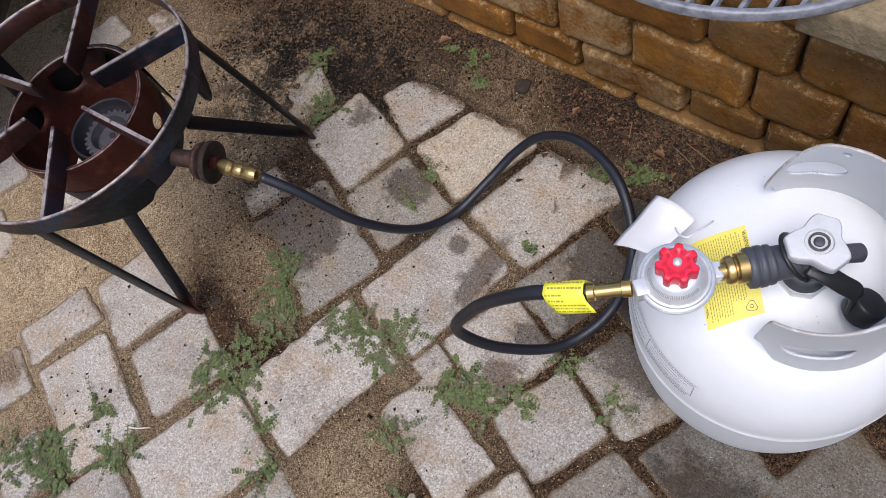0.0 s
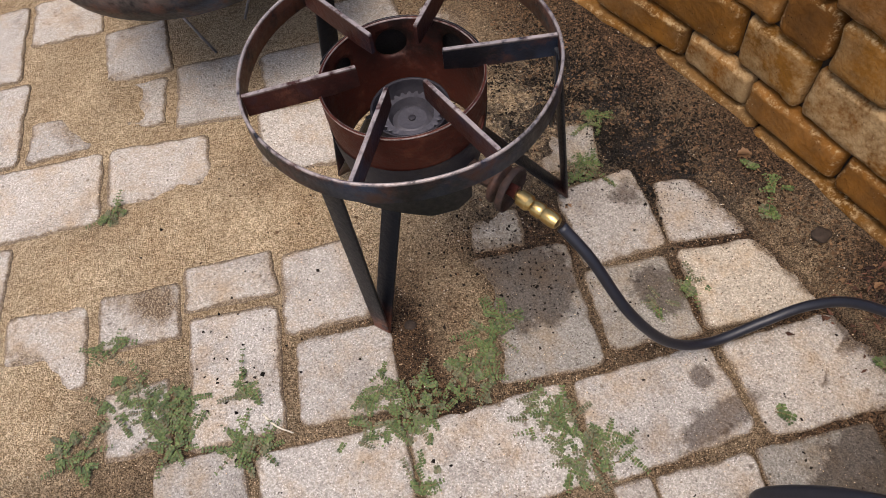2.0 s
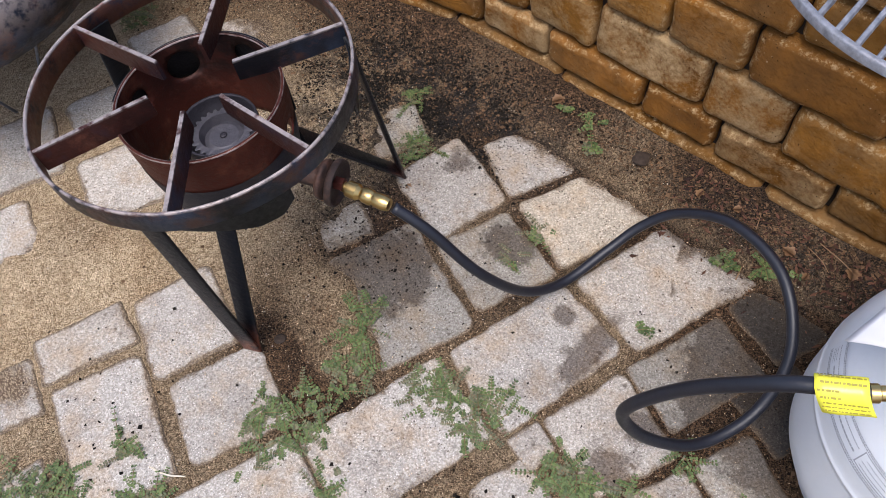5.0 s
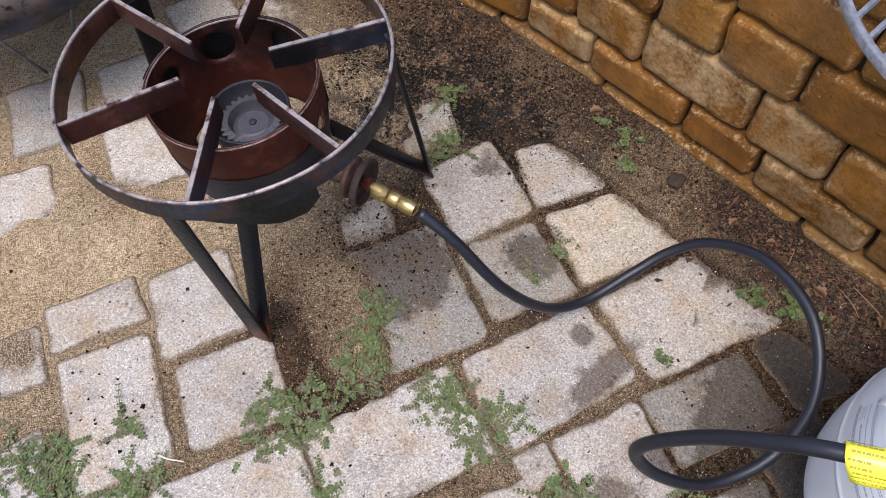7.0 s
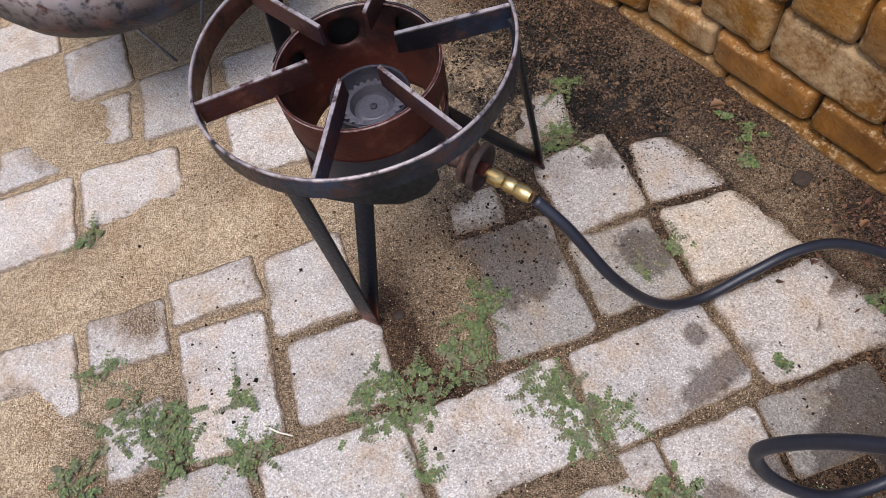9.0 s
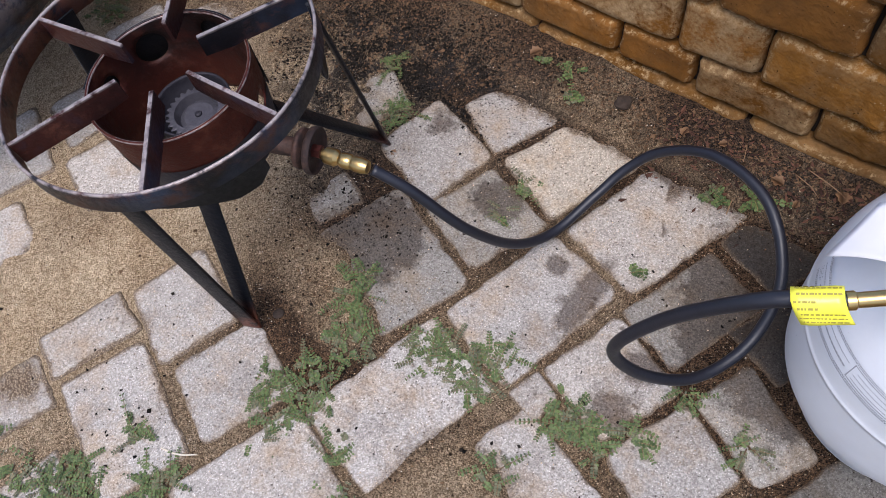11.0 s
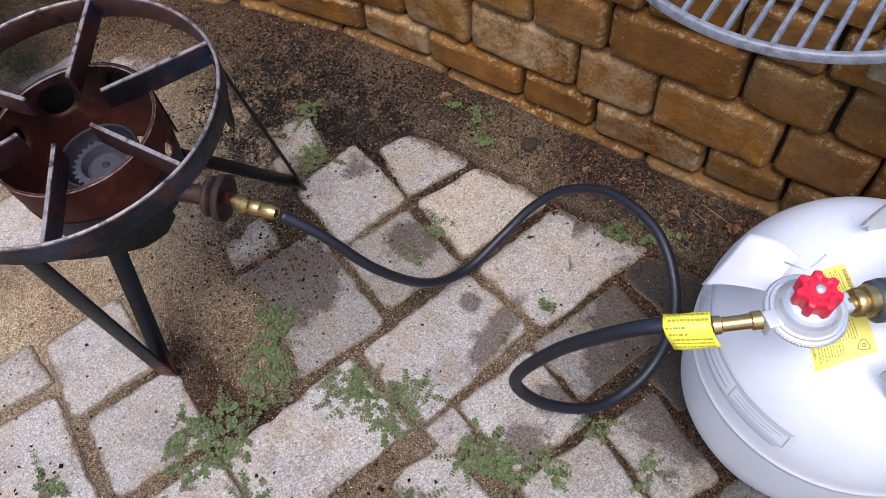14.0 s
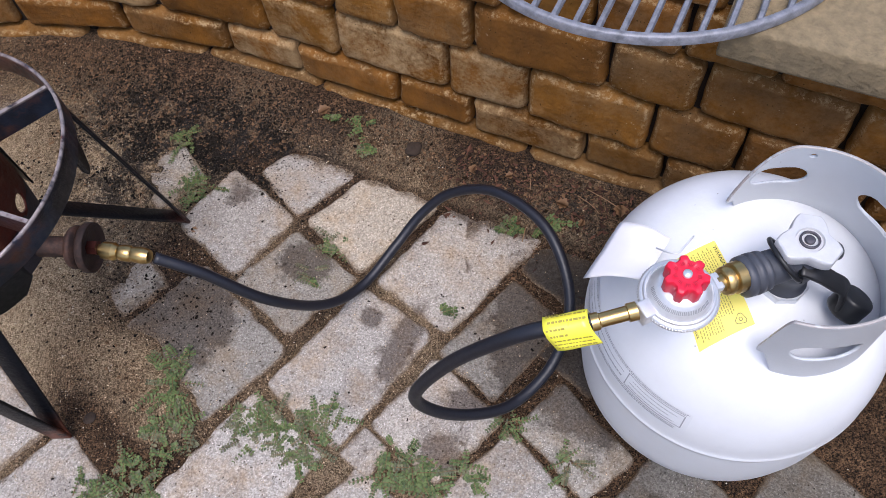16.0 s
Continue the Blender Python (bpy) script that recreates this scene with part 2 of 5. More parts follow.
M_SLATE = plain_material("slate_grey_plastic", (0.065, 0.070, 0.085), 0.45, 0.0, 0.1, 80.0)
M_BRASS = plain_material("brass", (0.60, 0.42, 0.17), 0.30, 1.0, 0.12, 60.0)
M_ZINC = plain_material("die_cast_zinc", (0.76, 0.77, 0.79), 0.34, 0.55, 0.08, 90.0)
M_SILVER = plain_material("satin_aluminium", (0.66, 0.66, 0.66), 0.45, 0.30, 0.07, 90.0)
M_RED = plain_material("red_plastic", (0.72, 0.012, 0.045), 0.38, 0.0, 0.04, 40.0)
M_RED_DARK = plain_material("dark_red_plastic", (0.54, 0.009, 0.034), 0.45, 0.0, 0.04, 40.0)
M_YELLOW = plain_material("yellow_label_film", (0.87, 0.75, 0.15), 0.45, 0.0, 0.03, 40.0)
M_TAG = plain_material("bright_yellow_film", (0.88, 0.83, 0.07), 0.30, 0.0, 0.03, 40.0)
M_PAPER = plain_material("white_paper", (0.90, 0.87, 0.86), 0.8, 0.0, 0.015, 40.0)
M_LABEL = plain_material("pale_grey_label", (0.73, 0.745, 0.77), 0.45, 0.0, 0.03, 50.0)
M_INK = plain_material("black_ink", (0.03, 0.03, 0.02), 0.6, 0.0, 0.05, 50.0)
M_INK_FAINT = plain_material("faded_print", (0.36, 0.30, 0.05), 0.6, 0.0, 0.05, 50.0)
M_INK_SOFT = plain_material("grey_ink", (0.36, 0.37, 0.39), 0.6, 0.0, 0.05, 50.0)
M_GRATE = plain_material("galvanised_iron", (0.31, 0.315, 0.35), 0.5, 0.4, 0.28, 90.0, 0.0012)
M_LEAF = leaf_material("weed_leaf", (0.036, 0.060, 0.016), (0.122, 0.166, 0.050))
M_DULL = leaf_material("dusty_weed_leaf", (0.064, 0.070, 0.034), (0.158, 0.155, 0.082))
M_STEM = leaf_material("reddish_stem", (0.13, 0.065, 0.035), (0.20, 0.13, 0.06))
M_DRY = leaf_material("dry_leaf", (0.15, 0.075, 0.035), (0.30, 0.18, 0.09))
M_BLEACHED = leaf_material("bleached_twig", (0.50, 0.44, 0.34), (0.62, 0.56, 0.45), 0.8, 0.2)
M_BARK = leaf_material("bark_chip", (0.018, 0.010, 0.008), (0.150, 0.068, 0.042), 0.85, 0.2)
M_SOIL = leaf_material("soil_crumb", (0.012, 0.008, 0.005), (0.20, 0.118, 0.064), 0.95, 0.1)
M_CHAR = leaf_material("charcoal", (0.005, 0.0045, 0.004), (0.022, 0.017, 0.013), 0.95, 0.1)
M_GRAIN = leaf_material("sand_grain", (0.12, 0.075, 0.040), (0.72, 0.55, 0.36), 0.9, 0.2)


# ---- mesh helpers ----
def mesh_of(bm, name, material, smooth=True):
    data = bpy.data.meshes.new(name)
    bm.normal_update()
    bm.to_mesh(data)
    bm.free()
    data.materials.append(material)
    data.polygons.foreach_set("use_smooth", [smooth] * len(data.polygons))
    return data


def part(name, bm, material, parent=None, label="", smooth=True):
    ob = new(name, mesh_of(bm, name, material, smooth))
    if parent:
        ob.parent = parent
    if label:
        tagged(ob, label)
    return ob


def sharp(ob, degrees=35):
    ob.data.set_sharp_from_angle(angle=radians(degrees))
    return ob


def thing(name, place=(0, 0, 0), label="", category="", group="", kind=""):
    ob = new(name)
    ob.location = place
    ob.empty_display_size = 0.05
    return tagged(ob, label, category, group, kind)


def lathe(profile, steps=48, m=None):
    """A turned solid from (radius, height) pairs."""
    bm = bmesh.new()
    rings = []
    for r, z in profile:
        if r < 1e-6:
            rings.append([bm.verts.new((0, 0, z))])
        else:
            rings.append([bm.verts.new((r * math.cos(a), r * math.sin(a), z)) for a in (2 * math.pi * i / steps for i in range(steps))])
    for a, b in zip(rings, rings[1:]):
        for i in range(steps):
            j = (i + 1) % steps
            if len(a) == 1 and len(b) > 1:
                bm.faces.new((a[0], b[j], b[i]))
            elif len(b) == 1 and len(a) > 1:
                bm.faces.new((a[i], a[j], b[0]))
            elif len(a) > 1:
                bm.faces.new((a[i], a[j], b[j], b[i]))
    bmesh.ops.recalc_face_normals(bm, faces=bm.faces)
    if m is not None:
        bmesh.ops.transform(bm, matrix=m, verts=bm.verts)
    return bm


def along(a, b):
    """The pose that carries the z axis from a towards b."""
    a, b = Vector(a), Vector(b)
    return Matrix.Translation(a) @ (b - a).to_track_quat("Z", "Y").to_matrix().to_4x4()


def rod(a, b, r, steps=16, r2=None):
    n = (Vector(b) - Vector(a)).length
    r2 = r if r2 is None else r2
    e = min(r * 0.15, n * 0.2)
    return lathe([(0, 0), (r - e, 0), (r, e), (r2, n - e), (r2 - e, n), (0, n)], steps, along(a, b))


def box(a, b, bevel=0.0, segments=2):
    bm = bmesh.new()
    bmesh.ops.create_cube(bm, size=1.0)
    a, b = Vector(a), Vector(b)
    for v in bm.verts:
        v.co = Vector(((a[i] + b[i]) / 2 + v.co[i] * (b[i] - a[i]) for i in range(3)))
    if bevel:
        bmesh.ops.bevel(bm, geom=list(bm.edges), offset=bevel, segments=segments, affect="EDGES", profile=0.6)
    return bm


def smooth_line(points, per=8):
    pts = [Vector(p) for p in points]
    pts = [2 * pts[0] - pts[1], *pts, 2 * pts[-1] - pts[-2]]
    out = []
    for i in range(len(pts) - 3):
        p0, p1, p2, p3 = pts[i:i + 4]
        for s in range(per):
            f = s / per
            out.append(0.5 * (2 * p1 + (p2 - p0) * f + (2 * p0 - 5 * p1 + 4 * p2 - p3) * f * f + (3 * p1 - p0 - 3 * p2 + p3) * f ** 3))
    return out + [pts[-2]]


def tube(points, r, steps=14, bm=None, taper=1.0):
    bm = bm or bmesh.new()
    pts = [Vector(p) for p in points]
    up = Vector((0.13, 0.21, 0.97)).normalized()
    last, n = None, len(pts)
    for i, p in enumerate(pts):
        way = (pts[min(i + 1, n - 1)] - pts[max(i - 1, 0)]).normalized()
        side = way.cross(up).normalized()
        up = side.cross(way).normalized()
        q = r * (1 + (taper - 1) * i / max(n - 1, 1))
        ring = [bm.verts.new(p + q * (math.cos(a) * side + math.sin(a) * up)) for a in (2 * math.pi * k / steps for k in range(steps))]
        if last:
            for k in range(steps):
                bm.faces.new((last[k], last[(k + 1) % steps], ring[(k + 1) % steps], ring[k]))
        else:
            bm.faces.new(ring[::-1])
        last = ring
    bm.faces.new(last)
    return bm


def strap(points, across, width, thick):
    """A flat bar bent along points; across: the direction of its width at each point, or one for all."""
    bm = bmesh.new()
    pts = [Vector(p) for p in points]
    last, n = None, len(pts)
    for i, p in enumerate(pts):
        way = (pts[min(i + 1, n - 1)] - pts[max(i - 1, 0)]).normalized()
        side = Vector(across if not isinstance(across, list) else across[i])
        side = (side - way * side.dot(way)).normalized()
        up = side.cross(way)
        e = thick * 0.25
        ring = [bm.verts.new(p + side * a + up * b) for a, b in (
            (-width / 2, -thick / 2 + e), (-width / 2 + e, -thick / 2), (width / 2 - e, -thick / 2), (width / 2, -thick / 2 + e),
            (width / 2, thick / 2 - e), (width / 2 - e, thick / 2), (-width / 2 + e, thick / 2), (-width / 2, thick / 2 - e))]
        if last:
            for k in range(8):
                bm.faces.new((last[k], last[(k + 1) % 8], ring[(k + 1) % 8], ring[k]))
        else:
            bm.faces.new(ring[::-1])
        last = ring
    bm.faces.new(last)
    bmesh.ops.recalc_face_normals(bm, faces=bm.faces)
    return bm


def mark(ob, name, test):
    """A vertex value from a function of the local place, for wear that a material lays on."""
    layer = ob.data.attributes.new(name, "FLOAT", "POINT")
    layer.data.foreach_set("value", [test(v.co) for v in ob.data.vertices])
    return ob


def n2(x, y, f, z=0.0):
    return noise.noise(Vector((x * f, y * f, z)))


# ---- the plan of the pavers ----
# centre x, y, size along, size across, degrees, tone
# low tones between tank and wall hold shade as well as wet stone
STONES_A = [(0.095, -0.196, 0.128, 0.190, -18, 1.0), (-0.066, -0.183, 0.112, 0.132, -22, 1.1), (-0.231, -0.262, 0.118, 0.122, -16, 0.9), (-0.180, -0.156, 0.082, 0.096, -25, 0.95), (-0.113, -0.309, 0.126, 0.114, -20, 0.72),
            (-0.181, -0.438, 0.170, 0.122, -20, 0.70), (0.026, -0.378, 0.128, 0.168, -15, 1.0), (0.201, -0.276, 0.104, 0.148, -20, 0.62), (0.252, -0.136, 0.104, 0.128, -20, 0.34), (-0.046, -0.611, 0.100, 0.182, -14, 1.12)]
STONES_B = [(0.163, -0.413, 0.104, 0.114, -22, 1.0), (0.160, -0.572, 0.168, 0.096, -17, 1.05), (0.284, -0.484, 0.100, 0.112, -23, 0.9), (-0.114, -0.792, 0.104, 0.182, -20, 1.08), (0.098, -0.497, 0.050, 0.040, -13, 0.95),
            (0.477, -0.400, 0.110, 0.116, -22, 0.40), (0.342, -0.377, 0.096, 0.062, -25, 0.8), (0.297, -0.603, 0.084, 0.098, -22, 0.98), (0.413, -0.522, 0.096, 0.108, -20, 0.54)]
STONES_C = [(0.034, -0.820, 0.090, 0.124, -20, 0.85), (-0.331, -0.843, 0.190, 0.116, -21, 1.12), (-0.253, -0.710, 0.112, 0.116, -22, 0.98), (-0.390, -0.680, 0.126, 0.104, -21, 1.05), (-0.477, -0.787, 0.064, 0.116, -20, 1.0),
            (-0.526, -1.066, 0.128, 0.128, -20, 1.08), (-0.502, -0.938, 0.076, 0.110, -22, 0.95), (-0.350, -0.985, 0.080, 0.076, -20, 1.0), (-0.810, -0.983, 0.140, 0.176, -20, 1.15), (-0.755, -0.818, 0.112, 0.158, -22, 1.1)]
STONES_D = [(-0.922, -0.930, 0.082, 0.112, -22, 1.0), (-0.915, -0.792, 0.104, 0.096, -20, 0.95), (-0.870, -0.657, 0.150, 0.112, -20, 0.95), (-1.050, -0.742, 0.132, 0.106, -17, 1.0), (-1.230, -0.823, 0.122, 0.122, -17, 1.08),
            (-1.218, -0.962, 0.200, 0.090, -19, 1.1), (-1.022, -1.017, 0.200, 0.096, -20, 1.1), (-0.674, -0.572, 0.128, 0.132, -20, 1.1), (-0.822, -0.510, 0.108, 0.118, -16, 0.95), (-0.880, -0.340, 0.080, 0.104, -18, 1.0)]
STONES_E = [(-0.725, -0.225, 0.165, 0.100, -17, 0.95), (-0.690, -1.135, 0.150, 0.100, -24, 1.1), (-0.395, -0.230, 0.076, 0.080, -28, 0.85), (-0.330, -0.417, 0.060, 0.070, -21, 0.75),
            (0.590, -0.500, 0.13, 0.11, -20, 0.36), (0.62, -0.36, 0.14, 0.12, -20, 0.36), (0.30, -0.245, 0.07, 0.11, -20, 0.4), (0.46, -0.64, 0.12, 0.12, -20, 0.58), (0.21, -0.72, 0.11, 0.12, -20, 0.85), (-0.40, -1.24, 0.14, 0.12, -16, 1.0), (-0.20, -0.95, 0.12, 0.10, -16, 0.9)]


def settle(stones, most):
    """Widens the stones step by step until their joints are narrow."""
    out = [list(p) for p in stones]
    size = [(p[2], p[3]) for p in stones]

    def edge_points(p, axis, sign):
        c, q = math.cos(radians(p[4])), math.sin(radians(p[4]))
        pts = []
        for f in (-0.92, -0.6, -0.3, 0.0, 0.3, 0.6, 0.92):
            u, v = (sign * p[2] / 2, f * p[3] / 2) if axis == 0 else (f * p[2] / 2, sign * p[3] / 2)
            pts.append((p[0] + u * c - v * q, p[1] + u * q + v * c))
        return pts

    def clear(x, y, me):
        for k, p in enumerate(out):
            if k != me and abs(p[0] - x) < 0.2 and abs(p[1] - y) < 0.2:
                c, q = math.cos(radians(p[4])), math.sin(radians(p[4]))
                u, v = (x - p[0]) * c + (y - p[1]) * q, (y - p[1]) * c - (x - p[0]) * q
                if abs(u) < p[2] / 2 + 0.0050 and abs(v) < p[3] / 2 + 0.0050:
                    return False
        return True

    for _ in range(14):
        for k, p in enumerate(out):
            for axis in (0, 1):
                for sign in (-1, 1):
                    if p[2 + axis] - size[k][axis] > most[k]:
                        continue
                    trial = list(p)
                    turn = radians(p[4] + 90 * axis)
                    trial[2 + axis] += 0.0025
                    trial[0] += sign * 0.00125 * math.cos(turn)
                    trial[1] += sign * 0.00125 * math.sin(turn)
                    if all(clear(x, y, k) for x, y in edge_points(trial, axis, sign)):
                        p[:] = trial
    return [tuple(p) for p in out]


STONES = settle(STONES_A + STONES_B + STONES_C + STONES_D + STONES_E, [0.038] * 19 + [0.022] * 10 + [0.016] * 21)


def on_stone(x, y, inset=0.0):
    for sx, sy, w, l, turn, _ in STONES:
        if abs(sx - x) < 0.15 and abs(sy - y) < 0.15:
            c, q = math.cos(radians(turn)), math.sin(radians(turn))
            u, v = (x - sx) * c + (y - sy) * q, (y - sy) * c - (x - sx) * q
            if abs(u) < w / 2 - inset and abs(v) < l / 2 - inset:
                return True
    return False


# ---- the plan of the ground ----
def wall_front(x):
    """Where the wall's face stands: straight, bending gently forward at its far end."""
    return -0.36 * min(x + 0.32, 0.0) ** 2


def blob(x, y, cx, cy, rx, ry):
    return math.exp(-(((x - cx) / rx) ** 2 + ((y - cy) / ry) ** 2))


def soil_at(x, y):
    gap = wall_front(x) - y
    s = 1.0 * math.exp(-(max(gap, 0.0) / 0.17) ** 2) + 0.15 * blob(x, y, -0.55, -0.28, 0.25, 0.12)
    s += 0.40 * blob(x, y, -0.17, -0.55, 0.11, 0.12) + 0.35 * blob(x, y, 0.1, -0.65, 0.12, 0.1) + 0.7 * blob(x, y, 0.36, -0.3, 0.2, 0.16)
    s += 0.50 * blob(x, y, -0.30, -0.43, 0.14, 0.12) + 0.45 * blob(x, y, -0.25, -0.57, 0.08, 0.07) + 0.9 * blob(x, y, 0.64, -0.40, 0.20, 0.22) + 0.6 * blob(x, y, 0.45, -0.62, 0.2, 0.1)
    return min(max(s + 0.35 * n2(x, y, 7.0), 0.0), 1.0)


def char_at(x, y):
    s = 1.2 * blob(x, y, -0.44, -0.15, 0.24, 0.095) + 0.8 * blob(x, y, -0.47, -0.31, 0.14, 0.09) + 0.35 * blob(x, y, -0.27, -0.37, 0.10, 0.07)
    s += 0.6 * blob(x, y, -0.26, -0.13, 0.12, 0.07) + 0.45 * blob(x, y, -0.36, -0.41, 0.08, 0.04)
    s += 0.9 * blob(x, y, 0.25, -0.05, 0.22, 0.07) + 0.35 * blob(x, y, -0.12, -0.05, 0.18, 0.05)
    return min(s, 1.0)


def stain_at(x, y):
    """Old dark spills and other dark patches on the stones."""
    s = 1.1 * blob(x, y, -0.222, -0.425, 0.060, 0.066) + 0.55 * blob(x, y, -0.11, -0.275, 0.04, 0.03) + 0.8 * blob(x, y, 0.075, -0.345, 0.022, 0.075)
    s += 1.0 * blob(x, y, 0.018, -0.322, 0.016, 0.014) + 0.9 * blob(x, y, 0.245, -0.225, 0.07, 0.06) + 1.0 * blob(x, y, 0.31, -0.14, 0.10, 0.10) + 0.5 * blob(x, y, -0.27, -0.215, 0.03, 0.04)
    s += 1.0 * blob(x, y, 0.245, -0.295, 0.05, 0.055) + 0.7 * blob(x, y, 0.185, -0.452, 0.035, 0.030) + 0.75 * blob(x, y, 0.085, -0.112, 0.055, 0.022) + 0.5 * blob(x, y, -0.118, -0.288, 0.045, 0.030)
    s += 0.35 * blob(x, y, -0.285, -0.448, 0.05, 0.05) + 0.9 * blob(x, y, 0.20, -0.195, 0.025, 0.04)
    s += 0.6 * blob(x, y, 0.105, -0.20, 0.012, 0.010) + 0.8 * blob(x, y, 0.19, -0.385, 0.03, 0.02) + 0.8 * blob(x, y, 0.34, -0.33, 0.05, 0.05) + 0.8 * blob(x, y, 0.52, -0.45, 0.12, 0.06)
    return min(s, 1.0)


def heap_at(x, y):
    """How high sand and soil lie above the joints."""
    gap = wall_front(x) - y
    h = 0.040 * math.exp(-(max(gap, 0.0) / 0.078) ** 2)
    h += 0.012 * blob(x, y, -0.630, -0.90, 0.070, 0.150) + 0.010 * blob(x, y, -0.585, -0.69, 0.085, 0.075) + 0.010 * blob(x, y, -0.45, -1.12, 0.09, 0.06) + 0.010 * blob(x, y, -0.47, -0.42, 0.12, 0.10)
    h += 0.008 * blob(x, y, -0.18, -0.56, 0.07, 0.05) + 0.009 * blob(x, y, -0.27, -0.53, 0.07, 0.06) + 0.005 * blob(x, y, -0.50, -0.90, 0.05, 0.05)
    h += 0.010 * blob(x, y, 0.09, -0.66, 0.085, 0.075) + 0.008 * blob(x, y, -0.60, -0.25, 0.2, 0.1) + 0.008 * blob(x, y, -0.95, -0.85, 0.10, 0.08)
    return h


def ground_height(x, y):
    h = heap_at(x, y)
    return -0.0038 + h * (0.90 + 0.12 * n2(x, y, 22.0, 7.0)) + 0.0012 * n2(x, y, 12.0) + 0.0011 * n2(x, y, 48.0, 3.0)


def spread(low, high, near_low, near_high, step):
    inner = list(np.arange(near_low, near_high, step))
    out = [near_high * 1.0 + (high - near_high) * (i / 14) ** 3 for i in range(15)]
    back = [near_low - (near_low - low) * (i / 14) ** 3 for i in range(14, 0, -1)]
    return [float(v) for v in back + inner + out]


def build_ground():
    xs, ys = spread(-60, 60, -1.5, 0.85, 0.0085), spread(-60, 60, -1.25, 0.04, 0.0085)
    verts, soil, char = [], [], []
    for y in ys:
        for x in xs:
            near = -1.6 < x < 0.95 and -1.35 < y < 0.05
            verts.append((x, y, ground_height(x, y) if near else -0.0043))
            bare = max(0.0, min(1.0, (0.0075 - heap_at(x, y)) / 0.006)) if near else 0.0
            inside = max(0.0, min(1.0, min(x + 1.6, 0.95 - x, y + 1.35) / 0.22))
            soil.append(0.5 if not near else 0.5 * (1 - inside) + inside * min(1.0, soil_at(x, y) + bare * (0.12 + 0.55 * max(0.0, min(1.0, (x + 0.50) / 0.20)))))
            char.append(char_at(x, y) if near else 0.0)
    n = len(xs)
    faces = [(j * n + i, j * n + i + 1, (j + 1) * n + i + 1, (j + 1) * n + i) for j in range(len(ys) - 1) for i in range(n - 1)]
    data = bpy.data.meshes.new("ground")
    data.from_pydata(verts, [], faces)
    data.materials.append(M_GROUND)
    data.polygons.foreach_set("use_smooth", [True] * len(data.polygons))
    for name, values in (("soil", soil), ("char", char)):
        data.attributes.new(name, "FLOAT", "POINT").data.foreach_set("value", values)
    return tagged(new("ground", data), "tan sand and dark soil filling the joints between pavers", "ground", kind="structure")


ground = build_ground()


# ---- burner stand ----
BURNER = Vector((-0.352, -0.512, 0))
RING_R, RING_TOP, RING_H = 0.1748, 0.391, 0.029


def polar(r, degrees, z):
    return Vector((r * math.cos(radians(degrees)), r * math.sin(radians(degrees)), z))


def band(r, z0, z1, thick, start=0.0, end=360.0, steps=96, low=None):
    """A hoop of flat bar, or a stretch of one; low: its lower edge as a function of the share along it."""
    bm = bmesh.new()
    full = end - start >= 360
    rows, count = [], steps if full else steps + 1
    e = thick * 0.3
    for i in range(count):
        f = i / steps
        a = start + (end - start) * f
        b = z0 if low is None else low(f)
        wob = 0.0006 * math.sin(radians(a * 3)) + 0.0004 * math.sin(radians(a * 7 + 40))
        ring = [bm.verts.new(polar(q + wob, a, z)) for q, z in ((r, b), (r, z1 - 0.0035), (r, z1 - e), (r - e, z1), (r - thick + e, z1), (r - thick, z1 - e), (r - thick, z1 - 0.0035), (r - thick, b))]
        rows.append(ring)
    for i in range(count if full else count - 1):
        p, q = rows[i], rows[(i + 1) % count]
        for k in range(8):
            bm.faces.new((p[k], q[k], q[(k + 1) % 8], p[(k + 1) % 8]))
    if not full:
        bm.faces.new(rows[0])
        bm.faces.new(rows[-1][::-1])
    bmesh.ops.recalc_face_normals(bm, faces=bm.faces)
    return bm


